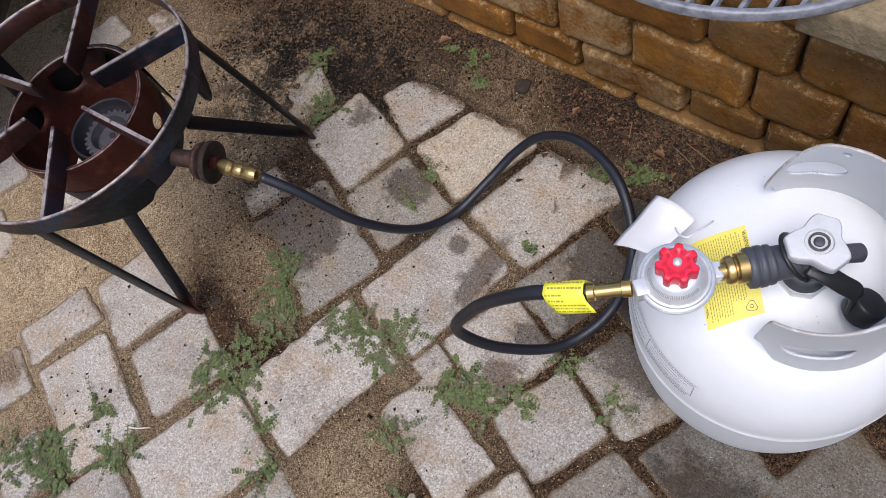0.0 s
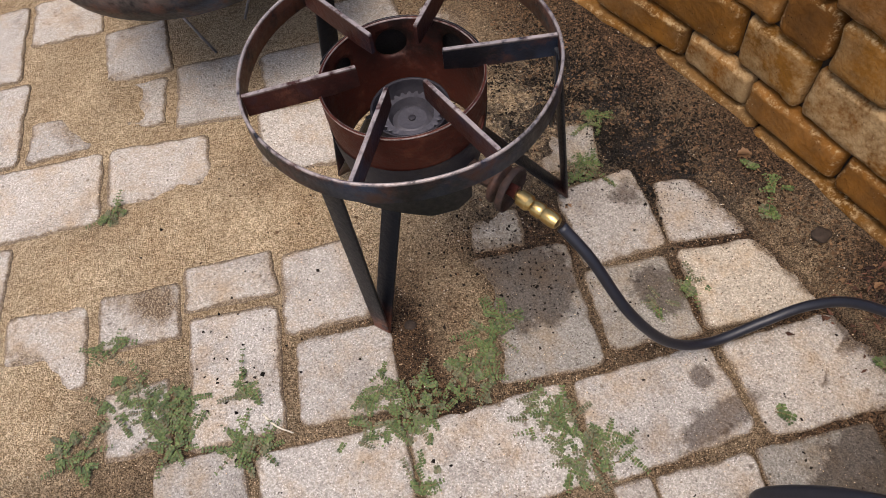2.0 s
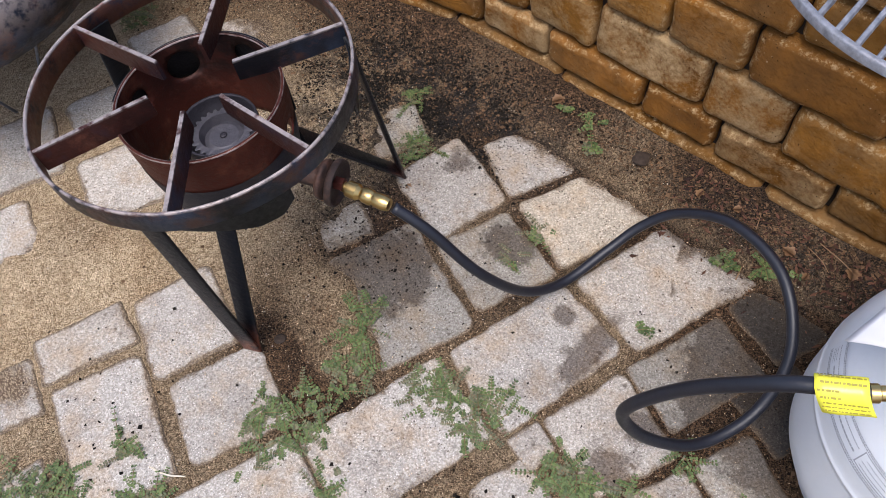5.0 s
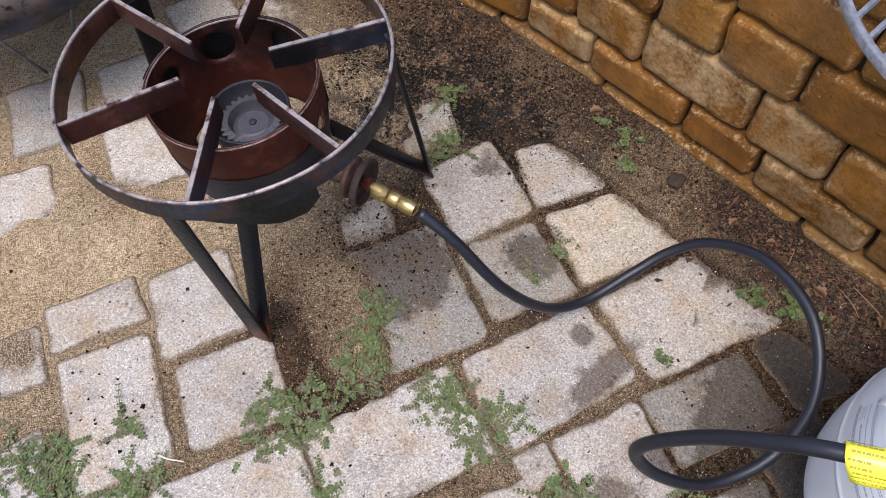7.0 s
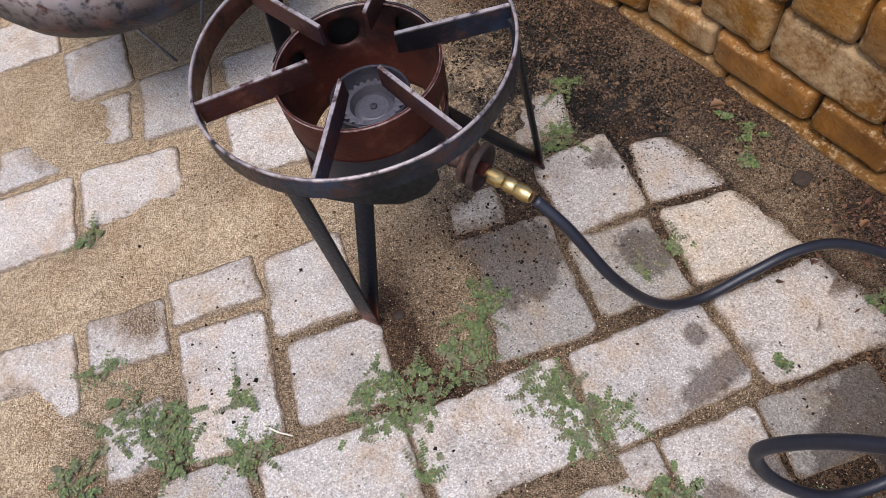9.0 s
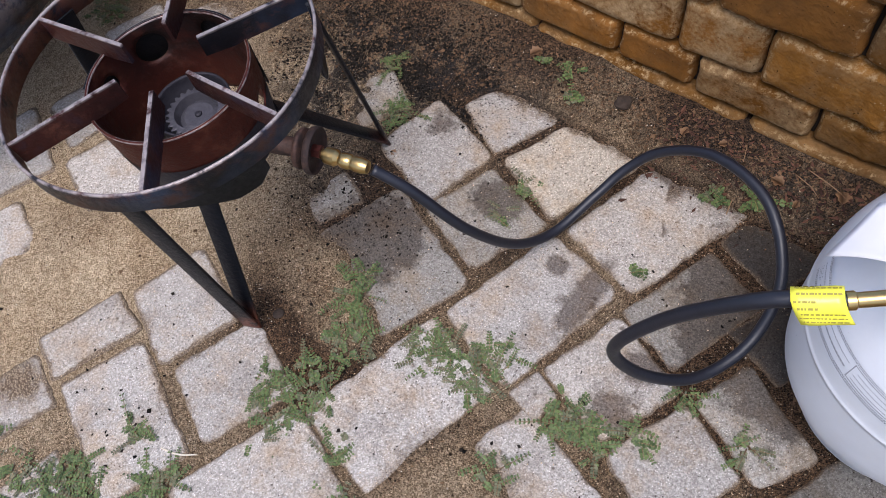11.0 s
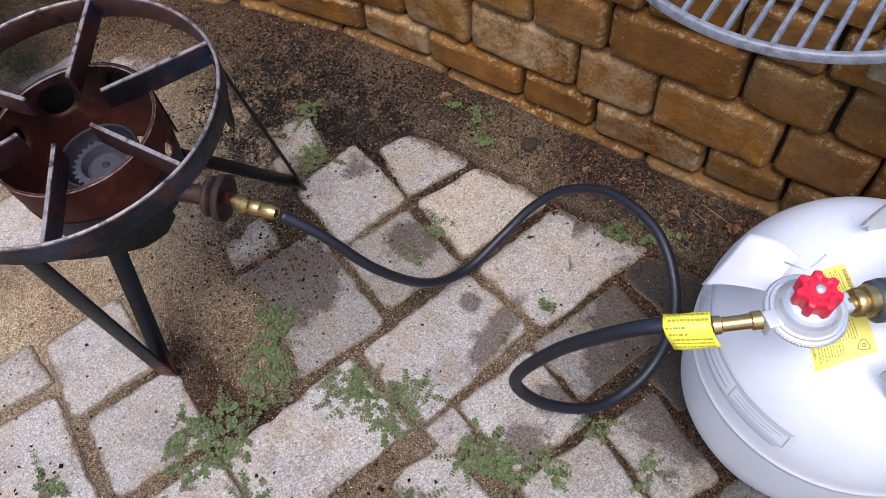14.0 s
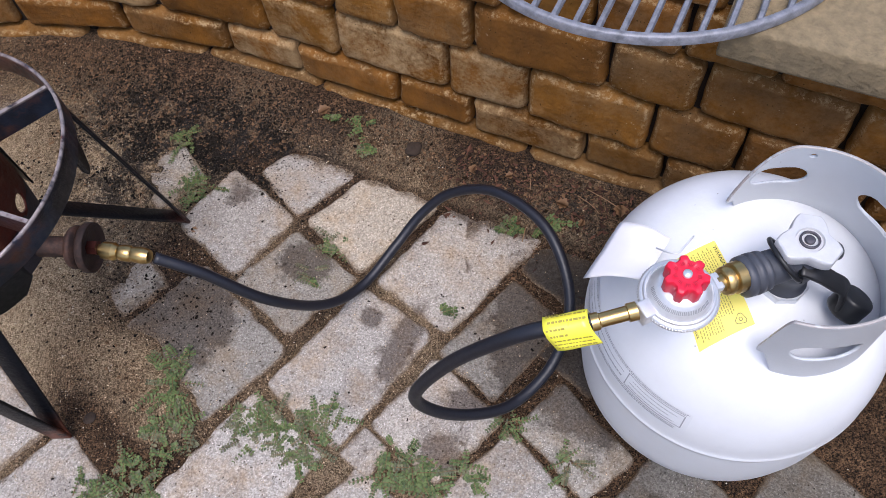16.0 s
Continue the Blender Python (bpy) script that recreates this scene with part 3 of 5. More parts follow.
def build_burner():
    stand = thing("burner_stand", BURNER, "rusty round steel burner stand on bent strap legs", "burner stand")
    hoop = part("ring", band(RING_R, RING_TOP - RING_H, RING_TOP, 0.0036), M_RING, stand, "blue-black heat-tinted steel ring with a bare top edge")
    mark(hoop, "edge", lambda c: 1.0 if c.z > RING_TOP - 0.002 else 0.0)
    mark(hoop, "rusty", lambda c: 0.75 if math.hypot(c.x, c.y) < RING_R - 0.0022 else 0.0)
    # windshield that hangs under the ring, cut away where the gas pipe passes
    for start, end, point in ((-62, -6, 1), (37, 60, -1)):
        def lower(f, point=point):
            g = f if point > 0 else 1 - f
            return RING_TOP - RING_H + 0.006 - 0.044 * min(1.0, g * 1.35) ** 1.2 * (1.0 - max(0.0, (g - 0.90) / 0.10) * 0.30)
        shield = part("windshield", band(RING_R - 0.006, 0.3, RING_TOP - RING_H + 0.012, 0.002, start, end, 40, lower), M_STRAP, stand, "soot-black curved sheet steel")
    for angle in (-168.5, -106, -45.5, 5, 64, 127.5):
        inner, outer = polar(0.047, angle, 0), polar(RING_R - 0.004, angle, 0)
        side = (outer - inner).normalized()
        bm = bmesh.new()
        t = Vector((-side.y, side.x, 0)) * 0.0022
        out = []
        for s in (-1, 1):
            lift = [Vector((0, 0, RING_TOP - d)) for d in (0.028, 0.0038, 0.001, 0.001, 0.0038, 0.030, 0.031)]
            row = [bm.verts.new(p + s * t + h) for p, h in zip((inner, inner, inner + side * 0.001, outer, outer, outer, inner + side * 0.03), lift)]
            out.append(row)
        for row in out:
            bm.faces.new((row[1], row[2], row[3], row[4]))
            bm.faces.new((row[0], row[1], row[4], row[5], row[6]))
        for k in range(7):
            bm.faces.new((out[0][k], out[0][(k + 1) % 7], out[1][(k + 1) % 7], out[1][k]))
        bmesh.ops.recalc_face_normals(bm, faces=bm.faces)
        tip = inner + side * 0.012
        bar = part("spoke", bm, M_SPOKE if angle not in (64,) else M_RING, stand, "rusty flat steel pot support", False)
        mark(bar, "edge", lambda c: 1.0 if c.z > RING_TOP - 0.0025 else 0.0)
        mark(bar, "darkened", lambda c, tip=tip: 0.55 if math.hypot(c.x - tip.x, c.y - tip.y) < 0.030 else 0.0)
    # the pot: an open steel cylinder with air holes
    pot_r, pot_top, pot_low = 0.0932, 0.3625, 0.246
    bm = bmesh.new()
    steps, rows = 96, 20
    grid = [[bm.verts.new(polar(pot_r - 0.010 * (1 - j / rows) ** 2, 360 * i / steps, pot_low + (pot_top - pot_low) * j / rows)) for i in range(steps)] for j in range(rows + 1)]
    holes = [(161, 0.328, 0.020), (109, 0.330, 0.020), (33, 0.318, 0.011), (205, 0.325, 0.016)]
    for j in range(rows):
        for i in range(steps):
            a, z = 360 * (i + 0.5) / steps, pot_low + (pot_top - pot_low) * (j + 0.5) / rows
            gone = any(math.hypot(radians((a - h + 180) % 360 - 180) * pot_r, z - hz) < hr for h, hz, hr in holes)
            if not gone:
                bm.faces.new((grid[j][i], grid[j][(i + 1) % steps], grid[j + 1][(i + 1) % steps], grid[j + 1][i]))
    for row in grid:
        for v in row:
            for h, hz, hr in holes:
                a = math.degrees(math.atan2(v.co.y, v.co.x))
                u, w = radians((a - h + 180) % 360 - 180) * pot_r, v.co.z - hz
                d = math.hypot(u, w)
                if 0.55 * hr < d < 1.35 * hr and v.link_faces and len(v.link_faces) < 4:
                    u, w = u * hr / d, w * hr / d
                    q = polar(pot_r, h + math.degrees(u / pot_r), hz + w)
                    v.co = q
    for v in [v for v in bm.verts if not v.link_faces]:
        bm.verts.remove(v)
    pot = part("pot", bm, M_RUST, stand, "red-brown rusted steel cylinder with round air holes")
    thick = pot.modifiers.new("thick", "SOLIDIFY")
    thick.thickness, thick.offset = 0.0022, -1
    # blacker high on the far side, around the large holes
    mark(pot, "darkened", lambda c: 0.85 * max(0.0, min(1.0, 1.6 - abs((math.degrees(math.atan2(c.y, c.x)) - 128 + 180) % 360 - 180) / 50)) * max(0.0, min(1.0, (c.z - 0.285) / 0.03)))
    part("pot_skirt", lathe([(pot_r + 0.0010 - 0.010 * (1 - (z - pot_low) / (pot_top - pot_low)) ** 2, z) for z in (0.308, 0.300, 0.285, 0.270, 0.256, 0.247)], 96), M_CUP, pot, "dull grey steel lower band of the pot")
    lip = part("pot_rim", lathe([(pot_r + 0.0004, pot_top - 0.002), (pot_r + 0.0004, pot_top), (pot_r - 0.0028, pot_top), (pot_r - 0.0028, pot_top - 0.002)], 96), M_RUST, pot, "thin bare steel rim")
    mark(lip, "edge", lambda c: 0.8)
    # black sheet added so that the air holes look dark, like deep shade
    damper = part("damper", band(pot_r + 0.005, 0.262, 0.360, 0.002, 80, 222, 40), M_STRAP, stand, "black sheet added behind the air holes to darken them")
    # cast burner head
    head_m = pose(-0.006, 0.006, 0)
    cup = part("burner_cup", lathe([(0.0, 0.252), (0.034, 0.252), (0.043, 0.262), (0.0462, 0.282), (0.0475, 0.301), (0.0470, 0.3025), (0.0445, 0.3025), (0.0438, 0.300), (0.0420, 0.276), (0.0, 0.270)], 56, head_m), M_CUP, stand, "grey cast-iron burner cup")
    bm = bmesh.new()
    teeth = 26
    prof = []
    for i in range(teeth * 4):
        a = 360 * i / (teeth * 4)
        r = 0.0375 if i % 4 < 2 else 0.0335
        prof.append((a, r))
    top = [bm.verts.new(head_m @ polar(r, a, 0.2885)) for a, r in prof]
    low = [bm.verts.new(head_m @ polar(r, a, 0.276)) for a, r in prof]
    mid = [bm.verts.new(head_m @ polar(0.0270, a, 0.2895)) for a, r in prof]
    dip = [bm.verts.new(head_m @ polar(0.0235, a, 0.2790)) for a, r in prof]
    flat = [bm.verts.new(head_m @ polar(0.0175, a, 0.2820)) for a, r in prof]
    n = len(prof)
    for i in range(n):
        j = (i + 1) % n
        for a, b in ((low, top), (top, mid), (mid, dip), (dip, flat)):
            bm.faces.new((a[i], a[j], b[j], b[i]))
    bm.faces.new(flat)
    bmesh.ops.recalc_face_normals(bm, faces=bm.faces)
    crown = part("burner_head", bm, M_CAST, stand, "grey toothed cast-iron burner head", False)
    part("screw", lathe([(0.0, 0.2815), (0.0042, 0.2815), (0.0045, 0.2830), (0.0034, 0.2840), (0.0, 0.2836)], 20, head_m), M_CUP, crown)
    # gas pipe, air shutter and connector
    axis0, axis1 = Vector((0.030, 0.010, 0.262)), Vector((0.118, 0.047, 0.256))
    pipe = part("gas_pipe", rod(axis0, axis1, 0.0125, 24, 0.0115), M_IRON, stand, "rusted iron mixing tube")
    way = (axis1 - axis0).normalized()
    disc = part("air_shutter", lathe([(0.0, 0), (0.0180, 0), (0.0235, 0.002), (0.0250, 0.006), (0.0235, 0.009), (0.0130, 0.010), (0.0125, 0.014), (0.0270, 0.016), (0.0285, 0.018), (0.0285, 0.0245), (0.0270, 0.0255), (0.0262, 0.0235), (0.0240, 0.0195), (0.0, 0.0190)], 40, along(axis1 - way * 0.006, axis1 + way)), M_IRON, stand, "rusted cast air shutter cup")
    part("orifice_nut", lathe([(0.0, 0.018), (0.0085, 0.018), (0.0085, 0.030), (0.0, 0.030)], 6, along(axis1 - way * 0.006, axis1 + way)), M_RUST, disc, "", False)
    # straps: down from the ring to the foot and back up to the pot
    legs = (((0.0965, -0.1385), (0.074, -0.127), (0.052, -0.062)), ((0.0800, 0.1500), (0.027, 0.223), (0.028, 0.082)), ((-0.1700, -0.010), (-0.205, -0.040), (-0.080, -0.012)))
    for top_xy, foot, in_xy in legs:
        f = Vector((*foot, 0.006))
        outer, inner = Vector((*top_xy, RING_TOP - RING_H + 0.010)), Vector((*in_xy, 0.236))
        da, db = (outer - f).normalized(), (inner - f).normalized()
        path = smooth_line([outer, outer.lerp(f, 0.5), f + da * 0.050, f + da * 0.018 + db * 0.002, f, f + db * 0.018 + da * 0.002, f + db * 0.050, inner.lerp(f, 0.5), inner], 5)
        plane = da.cross(db)
        leg = part("leg", strap(path, plane, 0.0265, 0.0045), M_STRAP, stand, "black flat-bar leg with a rusty foot")
        sharp(leg, 50)
        worn = 1.0 if foot[1] < -0.1 else 0.3
        mark(leg, "rusty", lambda c, worn=worn: worn * max(0.0, min(1.0, (0.060 - c.z) / 0.03)))
    return stand


burner = build_burner()


# ---- gas hose ----
HOSE = [(-0.150, -0.439, 0.247), (-0.112, -0.424, 0.214), (-0.060, -0.400, 0.140), (-0.028, -0.352, 0.060), (-0.008, -0.293, 0.024), (0.012, -0.222, 0.038),
        (0.033, -0.176, 0.066), (0.071, -0.153, 0.106), (0.139, -0.155, 0.148), (0.218, -0.187, 0.156), (0.273, -0.249, 0.125), (0.280, -0.315, 0.080),
        (0.252, -0.385, 0.075), (0.208, -0.438, 0.137), (0.181, -0.461, 0.223), (0.215, -0.443, 0.306), (0.268, -0.425, 0.377), (0.300, -0.411, 0.398), (0.331, -0.395, 0.4045)]


def build_hose():
    hose = thing("gas_hose", (0, 0, 0), "black rubber gas hose looping over the pavers", "hose")
    line = smooth_line(HOSE, 10)
    part("tube", tube(line, 0.0067, 18), M_RUBBER, hose)
    a, b = Vector((-0.2145, -0.4565, 0.2505)), Vector((-0.158, -0.441, 0.248))
    w = (b - a).normalized()
    n = (b - a).length
    prof = [(0.0, 0), (0.0065, 0), (0.0065, n * 0.10), (0.0100, n * 0.12), (0.0105, n * 0.34), (0.0088, n * 0.38), (0.0072, n * 0.42), (0.0088, n * 0.46), (0.0095, n * 0.50), (0.0095, n * 0.66), (0.0080, n * 0.70), (0.0092, n * 0.76), (0.0095, n * 0.92), (0.0085, n), (0.0074, n + 0.003), (0.0, n + 0.003)]
    sharp(part("connector", lathe(prof, 12, along(a, b)), M_BRASS, hose, "worn brass flare connector"))
    a, b = Vector((0.3310, -0.3950, 0.4045)), Vector((0.3555, -0.3770, 0.4085))
    n = (b - a).length
    sharp(part("ferrule", lathe([(0.0, -0.006), (0.0074, -0.006), (0.0074, 0.0), (0.0059, 0.001), (0.0061, n * 0.74), (0.0076, n * 0.76), (0.0076, n), (0.0, n)], 12, along(a, b)), M_BRASS, hose, "polished brass hose ferrule"))
    # folded warning tag round the hose end
    p, q = Vector((0.2945, -0.4145, 0.3945)), Vector((0.3255, -0.3985, 0.4030))
    way = (q - p).normalized()
    side = way.cross(Vector((0, 0, 1))).normalized()
    up = side.cross(way)
    flag = thing("warning_tag", (0, 0, 0), "bright yellow film tag folded round the hose end", "tag")
    bm = bmesh.new()
    rows = []
    n = (q - p).length
    shape = [(-0.0125, -0.0105), (-0.0108, -0.004), (-0.0085, 0.0062), (-0.0025, 0.0098), (0.0045, 0.0090), (0.0092, 0.0042), (0.0110, -0.0015), (0.0126, -0.0058), (0.0148, -0.0095)]
    lean = 0.0017
    for i in range(7):
        f = i / 6
        rows.append([bm.verts.new(p + way * (n * f + lean * max(k - 4, 0)) + side * (u + 0.0008 * math.sin(f * 5)) + up * (v + 0.0006 * math.sin(f * 7 + u * 300))) for k, (u, v) in enumerate(shape)])
    for r0, r1 in zip(rows, rows[1:]):
        for k in range(len(shape) - 1):
            bm.faces.new((r0[k], r1[k], r1[k + 1], r0[k + 1]))
    sheet = part("film", bm, M_TAG, flag)
    sheet.modifiers.new("thick", "SOLIDIFY").thickness = 0.0004
    rnd = random.Random(4)
    for k in range(8):
        g = (k + 0.5) / 8 * (len(shape) - 2.4) + 1.2
        i, w = int(g), g - int(g)
        (ua, va), (ub, vb) = shape[i], shape[i + 1]
        u, v = ua + (ub - ua) * w, va + (vb - va) * w
        du, dv = (ub - ua) * 0.13, (vb - va) * 0.13
        n_u, n_v = -(vb - va), ub - ua
        n_l = math.hypot(n_u, n_v)
        f = 0.05 + 0.03 * (k % 3)
        far = 0.94 if k not in (3, 4) else 0.45
        bm = bmesh.new()
        while f < far:
            g2 = min(f + rnd.uniform(0.03, 0.10), far + 0.01)
            off = (side * n_u + up * n_v) / n_l * 0.0011 + way * lean * max(g - 4, 0)
            bm.faces.new([bm.verts.new(p + way * n * t + side * (u + e * du) + up * (v + e * dv) + off) for t, e in ((f, -1), (g2, -1), (g2, 1), (f, 1))])
            f = g2 + rnd.uniform(0.015, 0.035)
        part("print_line", bm, M_INK_FAINT, flag)
    return hose


hose = build_hose()


# ---- propane tank ----
TANK = Vector((0.442, -0.246, 0))
TANK_R = 0.1475
DOME = [(TANK_R * math.sin(i / 28 * math.pi / 2), 0.207 + 0.142 * math.sqrt(max(0.0, 1 - math.sin(i / 28 * math.pi / 2) ** 3))) for i in range(29)]


def dome_z(r):
    for (r0, z0), (r1, z1) in zip(DOME, DOME[1:]):
        if r0 <= r <= r1:
            return z0 + (z1 - z0) * (r - r0) / (r1 - r0)
    return DOME[-1][1]


def dome_decal(corners, nu, nv, lift):
    """A patch laid on the dome between four plan corners (local)."""
    bm = bmesh.new()
    a, b, c, d = [Vector(p) for p in corners]
    grid = []
    for j in range(nv + 1):
        row = []
        for i in range(nu + 1):
            p = a.lerp(b, i / nu).lerp(d.lerp(c, i / nu), j / nv)
            row.append(bm.verts.new((p.x, p.y, dome_z(p.length) + lift)))
        grid.append(row)
    for j in range(nv):
        for i in range(nu):
            bm.faces.new((grid[j][i], grid[j][i + 1], grid[j + 1][i + 1], grid[j + 1][i]))
    bmesh.ops.recalc_face_normals(bm, faces=bm.faces)
    return bm


def build_tank():
    tank = thing("propane_tank", TANK, "white propane tank with a grey guard collar near the wall", "gas tank")
    body = DOME + [(TANK_R + d, z) for d, z in ((0.0006, 0.2045), (0.0014, 0.2025), (0.0014, 0.2000), (0.0002, 0.1985), (0.0, 0.192), (-0.0005, 0.130), (-0.004, 0.100), (-0.014, 0.072), (-0.030, 0.052), (-0.052, 0.042), (-TANK_R, 0.036))]
    part("body", lathe(body, 128), M_TANK, tank)
    part("foot_ring", lathe([(0.104, 0.052), (0.104, 0.004), (0.106, 0.0), (0.109, 0.004), (0.109, 0.054)], 64), M_TANK, tank)
    # guard collar: bent sheet with hand slots
    bm = bmesh.new()
    a0, a1, steps, rows = -97.0, 146.5, 360, 110
    R = 0.0800
    collar_c = Vector((0.022, -0.016, 0))

    def top_edge(a):
        back, front = min((a1 - a) / 37.0, 1.0), min((a - a0) / 9.0, 1.0)
        return 0.364 + 0.076 * min(math.sin(max(back, 0.0) * math.pi / 2) ** 0.8, 0.88 * math.sin(max(front, 0.0) * math.pi / 2) ** 1.1 + 0.12 * min((a - a0) / 60.0, 1.0))

    def low_edge(a):
        back, front = max(0.0, 1 - (a1 - a) / 13.0), max(0.0, 1 - (a - a0) / 14.0)
        return 0.318 + (0.043 * min(1.0, back * 1.6)) + (0.040 * min(1.0, front * 1.5))

    slots = [(117, 0.3925, 17.5, 0.0140), (49, 0.3900, 19, 0.0150), (-62, 0.3770, 19.5, 0.0150), (102, 0.4285, 2.3, 0.0030)]

    def slot_gap(a, z):
        best = 1.0
        for c, cz, half, hh in slots:
            u, w = radians(a - c) * R, z - cz
            reach = max(radians(half) * R - hh, 0.0)
            best = min(best, math.hypot(max(abs(u) - reach, 0), w) - hh)
        return best

    place = {}
    for i in range(steps + 1):
        for j in range(rows + 1):
            a = a0 + (a1 - a0) * i / steps
            z = low_edge(a) + (top_edge(a) - low_edge(a)) * j / rows
            place[i, j] = (a, z)
    cell = radians((a1 - a0) / steps) * R
    for key, (a, z) in list(place.items()):
        d = slot_gap(a, z)
        if abs(d) < cell * 0.75 and d != 1.0:
            e = 0.0004
            ga = (slot_gap(a + math.degrees(e / R), z) - slot_gap(a - math.degrees(e / R), z)) / (2 * e)
            gz = (slot_gap(a, z + e) - slot_gap(a, z - e)) / (2 * e)
            n = math.hypot(ga, gz) or 1.0
            place[key] = (a - math.degrees(d * ga / n / R), z - d * gz / n)
    vert = {}

    def spot(key):
        if key not in vert:
            a, z = place[key]
            vert[key] = bm.verts.new(collar_c + Vector((-0.045, -0.135, 0)) * (z - 0.341) + polar(0.083 - 0.04 * (z - 0.341), a, z))
        return vert[key]

    for i in range(steps):
        for j in range(rows):
            keys = [(i, j), (i + 1, j), (i + 1, j + 1), (i, j + 1)]
            if slot_gap(sum(place[k][0] for k in keys) / 4, sum(place[k][1] for k in keys) / 4) > 0:
                bm.faces.new([spot(k) for k in keys])
    worn = {v: 0.75 if key[1] >= rows else 0.0 for key, v in vert.items()}
    bm.verts.index_update()
    worn = [worn[v] for v in bm.verts]
    collar = part("collar", bm, M_COLLAR, tank, "grey-white bent steel guard collar with hand slots")
    solid = collar.modifiers.new("thick", "SOLIDIFY")
    solid.thickness, solid.offset = 0.0026, 0.0
    collar.data.attributes.new("edge", "FLOAT", "POINT").data.foreach_set("value", worn)
    # yellow warning label with bars for its small print
    la, lb, lc, ld = (-0.079, -0.041), (-0.046, -0.007), (0.0073, -0.0705), (-0.0265, -0.1035)
    label = part("warning_label", dome_decal((la, lb, lc, ld), 20, 30, 0.0007), M_YELLOW, tank, "yellow warning label with small print")
    A, B, C, D = (Vector(p) for p in (la, lb, lc, ld))
    at = lambda u, v: A.lerp(B, u).lerp(D.lerp(C, u), v)
    rnd = random.Random(9)
    for row in range(17):
        u = 0.10 + row * 0.0455
        v, far = (0.06, 0.93) if row < 9 else (0.05 if row % 2 else 0.09, 0.80 if row < 15 else 0.42)
        bm = bmesh.new()
        while v < far:
            w = min(v + rnd.uniform(0.012, 0.045), far + 0.02)
            quad = [bm.verts.new((*at(uu, vv), dome_z(at(uu, vv).length) + 0.0012)) for uu, vv in ((u, v), (u + 0.015, v), (u + 0.015, w), (u, w))]
            bm.faces.new(quad[::-1])
            v = w + 0.012
        part("print_line", bm, M_INK_FAINT, label)
    run = math.degrees(math.atan2((D - A).y, (D - A).x))
    for body_text, u, v, size in (("WARNING", 0.90, 0.06, 0.0052), ("THIS LABEL", 0.025, 0.64, 0.0042)):
        text = bpy.data.curves.new("printed_word", "FONT")
        text.body, text.size, text.extrude = body_text, size, 0.0
        text.materials.append(M_INK)
        word = new("printed_word", text)
        word.parent = label
        p, mid = at(u, v), at(u, v) + (D - A).normalized() * size * 0.35 * len(body_text)
        rise = math.degrees(math.atan2(dome_z(mid.length) - dome_z(p.length), (mid - p).length))
        word.matrix_basis = pose(p.x, p.y, dome_z(p.length) + 0.0016, 0, 0, run) @ pose(0, 0, 0, 0, -rise, 0)
    bm = bmesh.new()
    for k in range(30):
        for r0, r1, lobed in ((0.0040, 0.0044, 1), (0.0012, 0.0016, 0)):
            quad = []
            for a, r in ((k, r0), (k, r1), (k + 1, r1), (k + 1, r0)):
                q = r * (1 + 0.16 * lobed * math.cos(radians(36 * a)))
                p = at(0.80, 0.90) + Vector((q * math.cos(radians(12 * a)), q * math.sin(radians(12 * a))))
                quad.append(bm.verts.new((p.x, p.y, dome_z(p.length) + 0.0013)))
            bm.faces.new(quad)
    bmesh.ops.recalc_face_normals(bm, faces=bm.faces)
    part("valve_symbol", bm, M_INK, label)
    # pale approval label round the shoulder
    bm = bmesh.new()
    rows = []
    for i in range(49):
        a = 192 + (266 - 192) * i / 48
        rows.append([bm.verts.new(polar(r + 0.0006, a, dome_z(r) + 0.0006)) for r in (0.1464, 0.1453, 0.1438, 0.1418, 0.1392)])
    for p, q in zip(rows, rows[1:]):
        for k in range(4):
            bm.faces.new((p[k], q[k], q[k + 1], p[k + 1]))
    bmesh.ops.recalc_face_normals(bm, faces=bm.faces)
    strip = part("approval_label", bm, M_LABEL, tank, "pale grey printed label round the shoulder")
    frame_part = bmesh.new()
    for a0, a1, r0, r1 in ((238, 264, 0.14520, 0.14500), (238, 264, 0.14110, 0.14085), (238, 238.5, 0.14520, 0.14085), (263.5, 264, 0.14520, 0.14085)):
        cuts = 14 if a1 - a0 > 2 else 1
        for k in range(cuts):
            g0, g1 = a0 + (a1 - a0) * k / cuts, a0 + (a1 - a0) * (k + 1) / cuts
            frame_part.faces.new([frame_part.verts.new(polar(r + 0.0011, g, dome_z(r) + 0.0013)) for g, r in ((g0, r0), (g1, r0), (g1, r1), (g0, r1))])
    bmesh.ops.recalc_face_normals(frame_part, faces=frame_part.faces)
    part("printed_box", frame_part, M_INK_SOFT, strip)
    lines = ((0.13960, 0.13995, 193, 265, 0.25, 0.9), (0.14015, 0.14050, 193, 264, 0.25, 0.9), (0.14605, 0.14580, 194, 262, 0.3, 1.0), (0.14570, 0.14548, 194, 262, 0.3, 1.0),
             (0.14425, 0.14385, 203, 236, 0.8, 2.0), (0.14480, 0.14462, 195, 201, 0.3, 0.8), (0.14430, 0.14410, 195, 201, 0.3, 0.8), (0.14370, 0.14345, 195, 201, 0.3, 0.8), (0.14250, 0.14220, 195, 236, 0.3, 1.0),
             (0.14460, 0.14440, 240, 261, 0.6, 2.0), (0.14360, 0.14335, 240, 258, 0.5, 1.6), (0.14240, 0.14215, 241, 261, 0.4, 1.2))
    for r0, r1, a, far, least, most in lines:
        bm = bmesh.new()
        while a < far:
            b = min(a + rnd.uniform(least, most), far)
            bm.faces.new([bm.verts.new(polar(r + 0.0010, g, dome_z(r) + 0.0011)) for g, r in ((a, r0), (b, r0), (b, r1), (a, r1))])
            a = b + 0.3
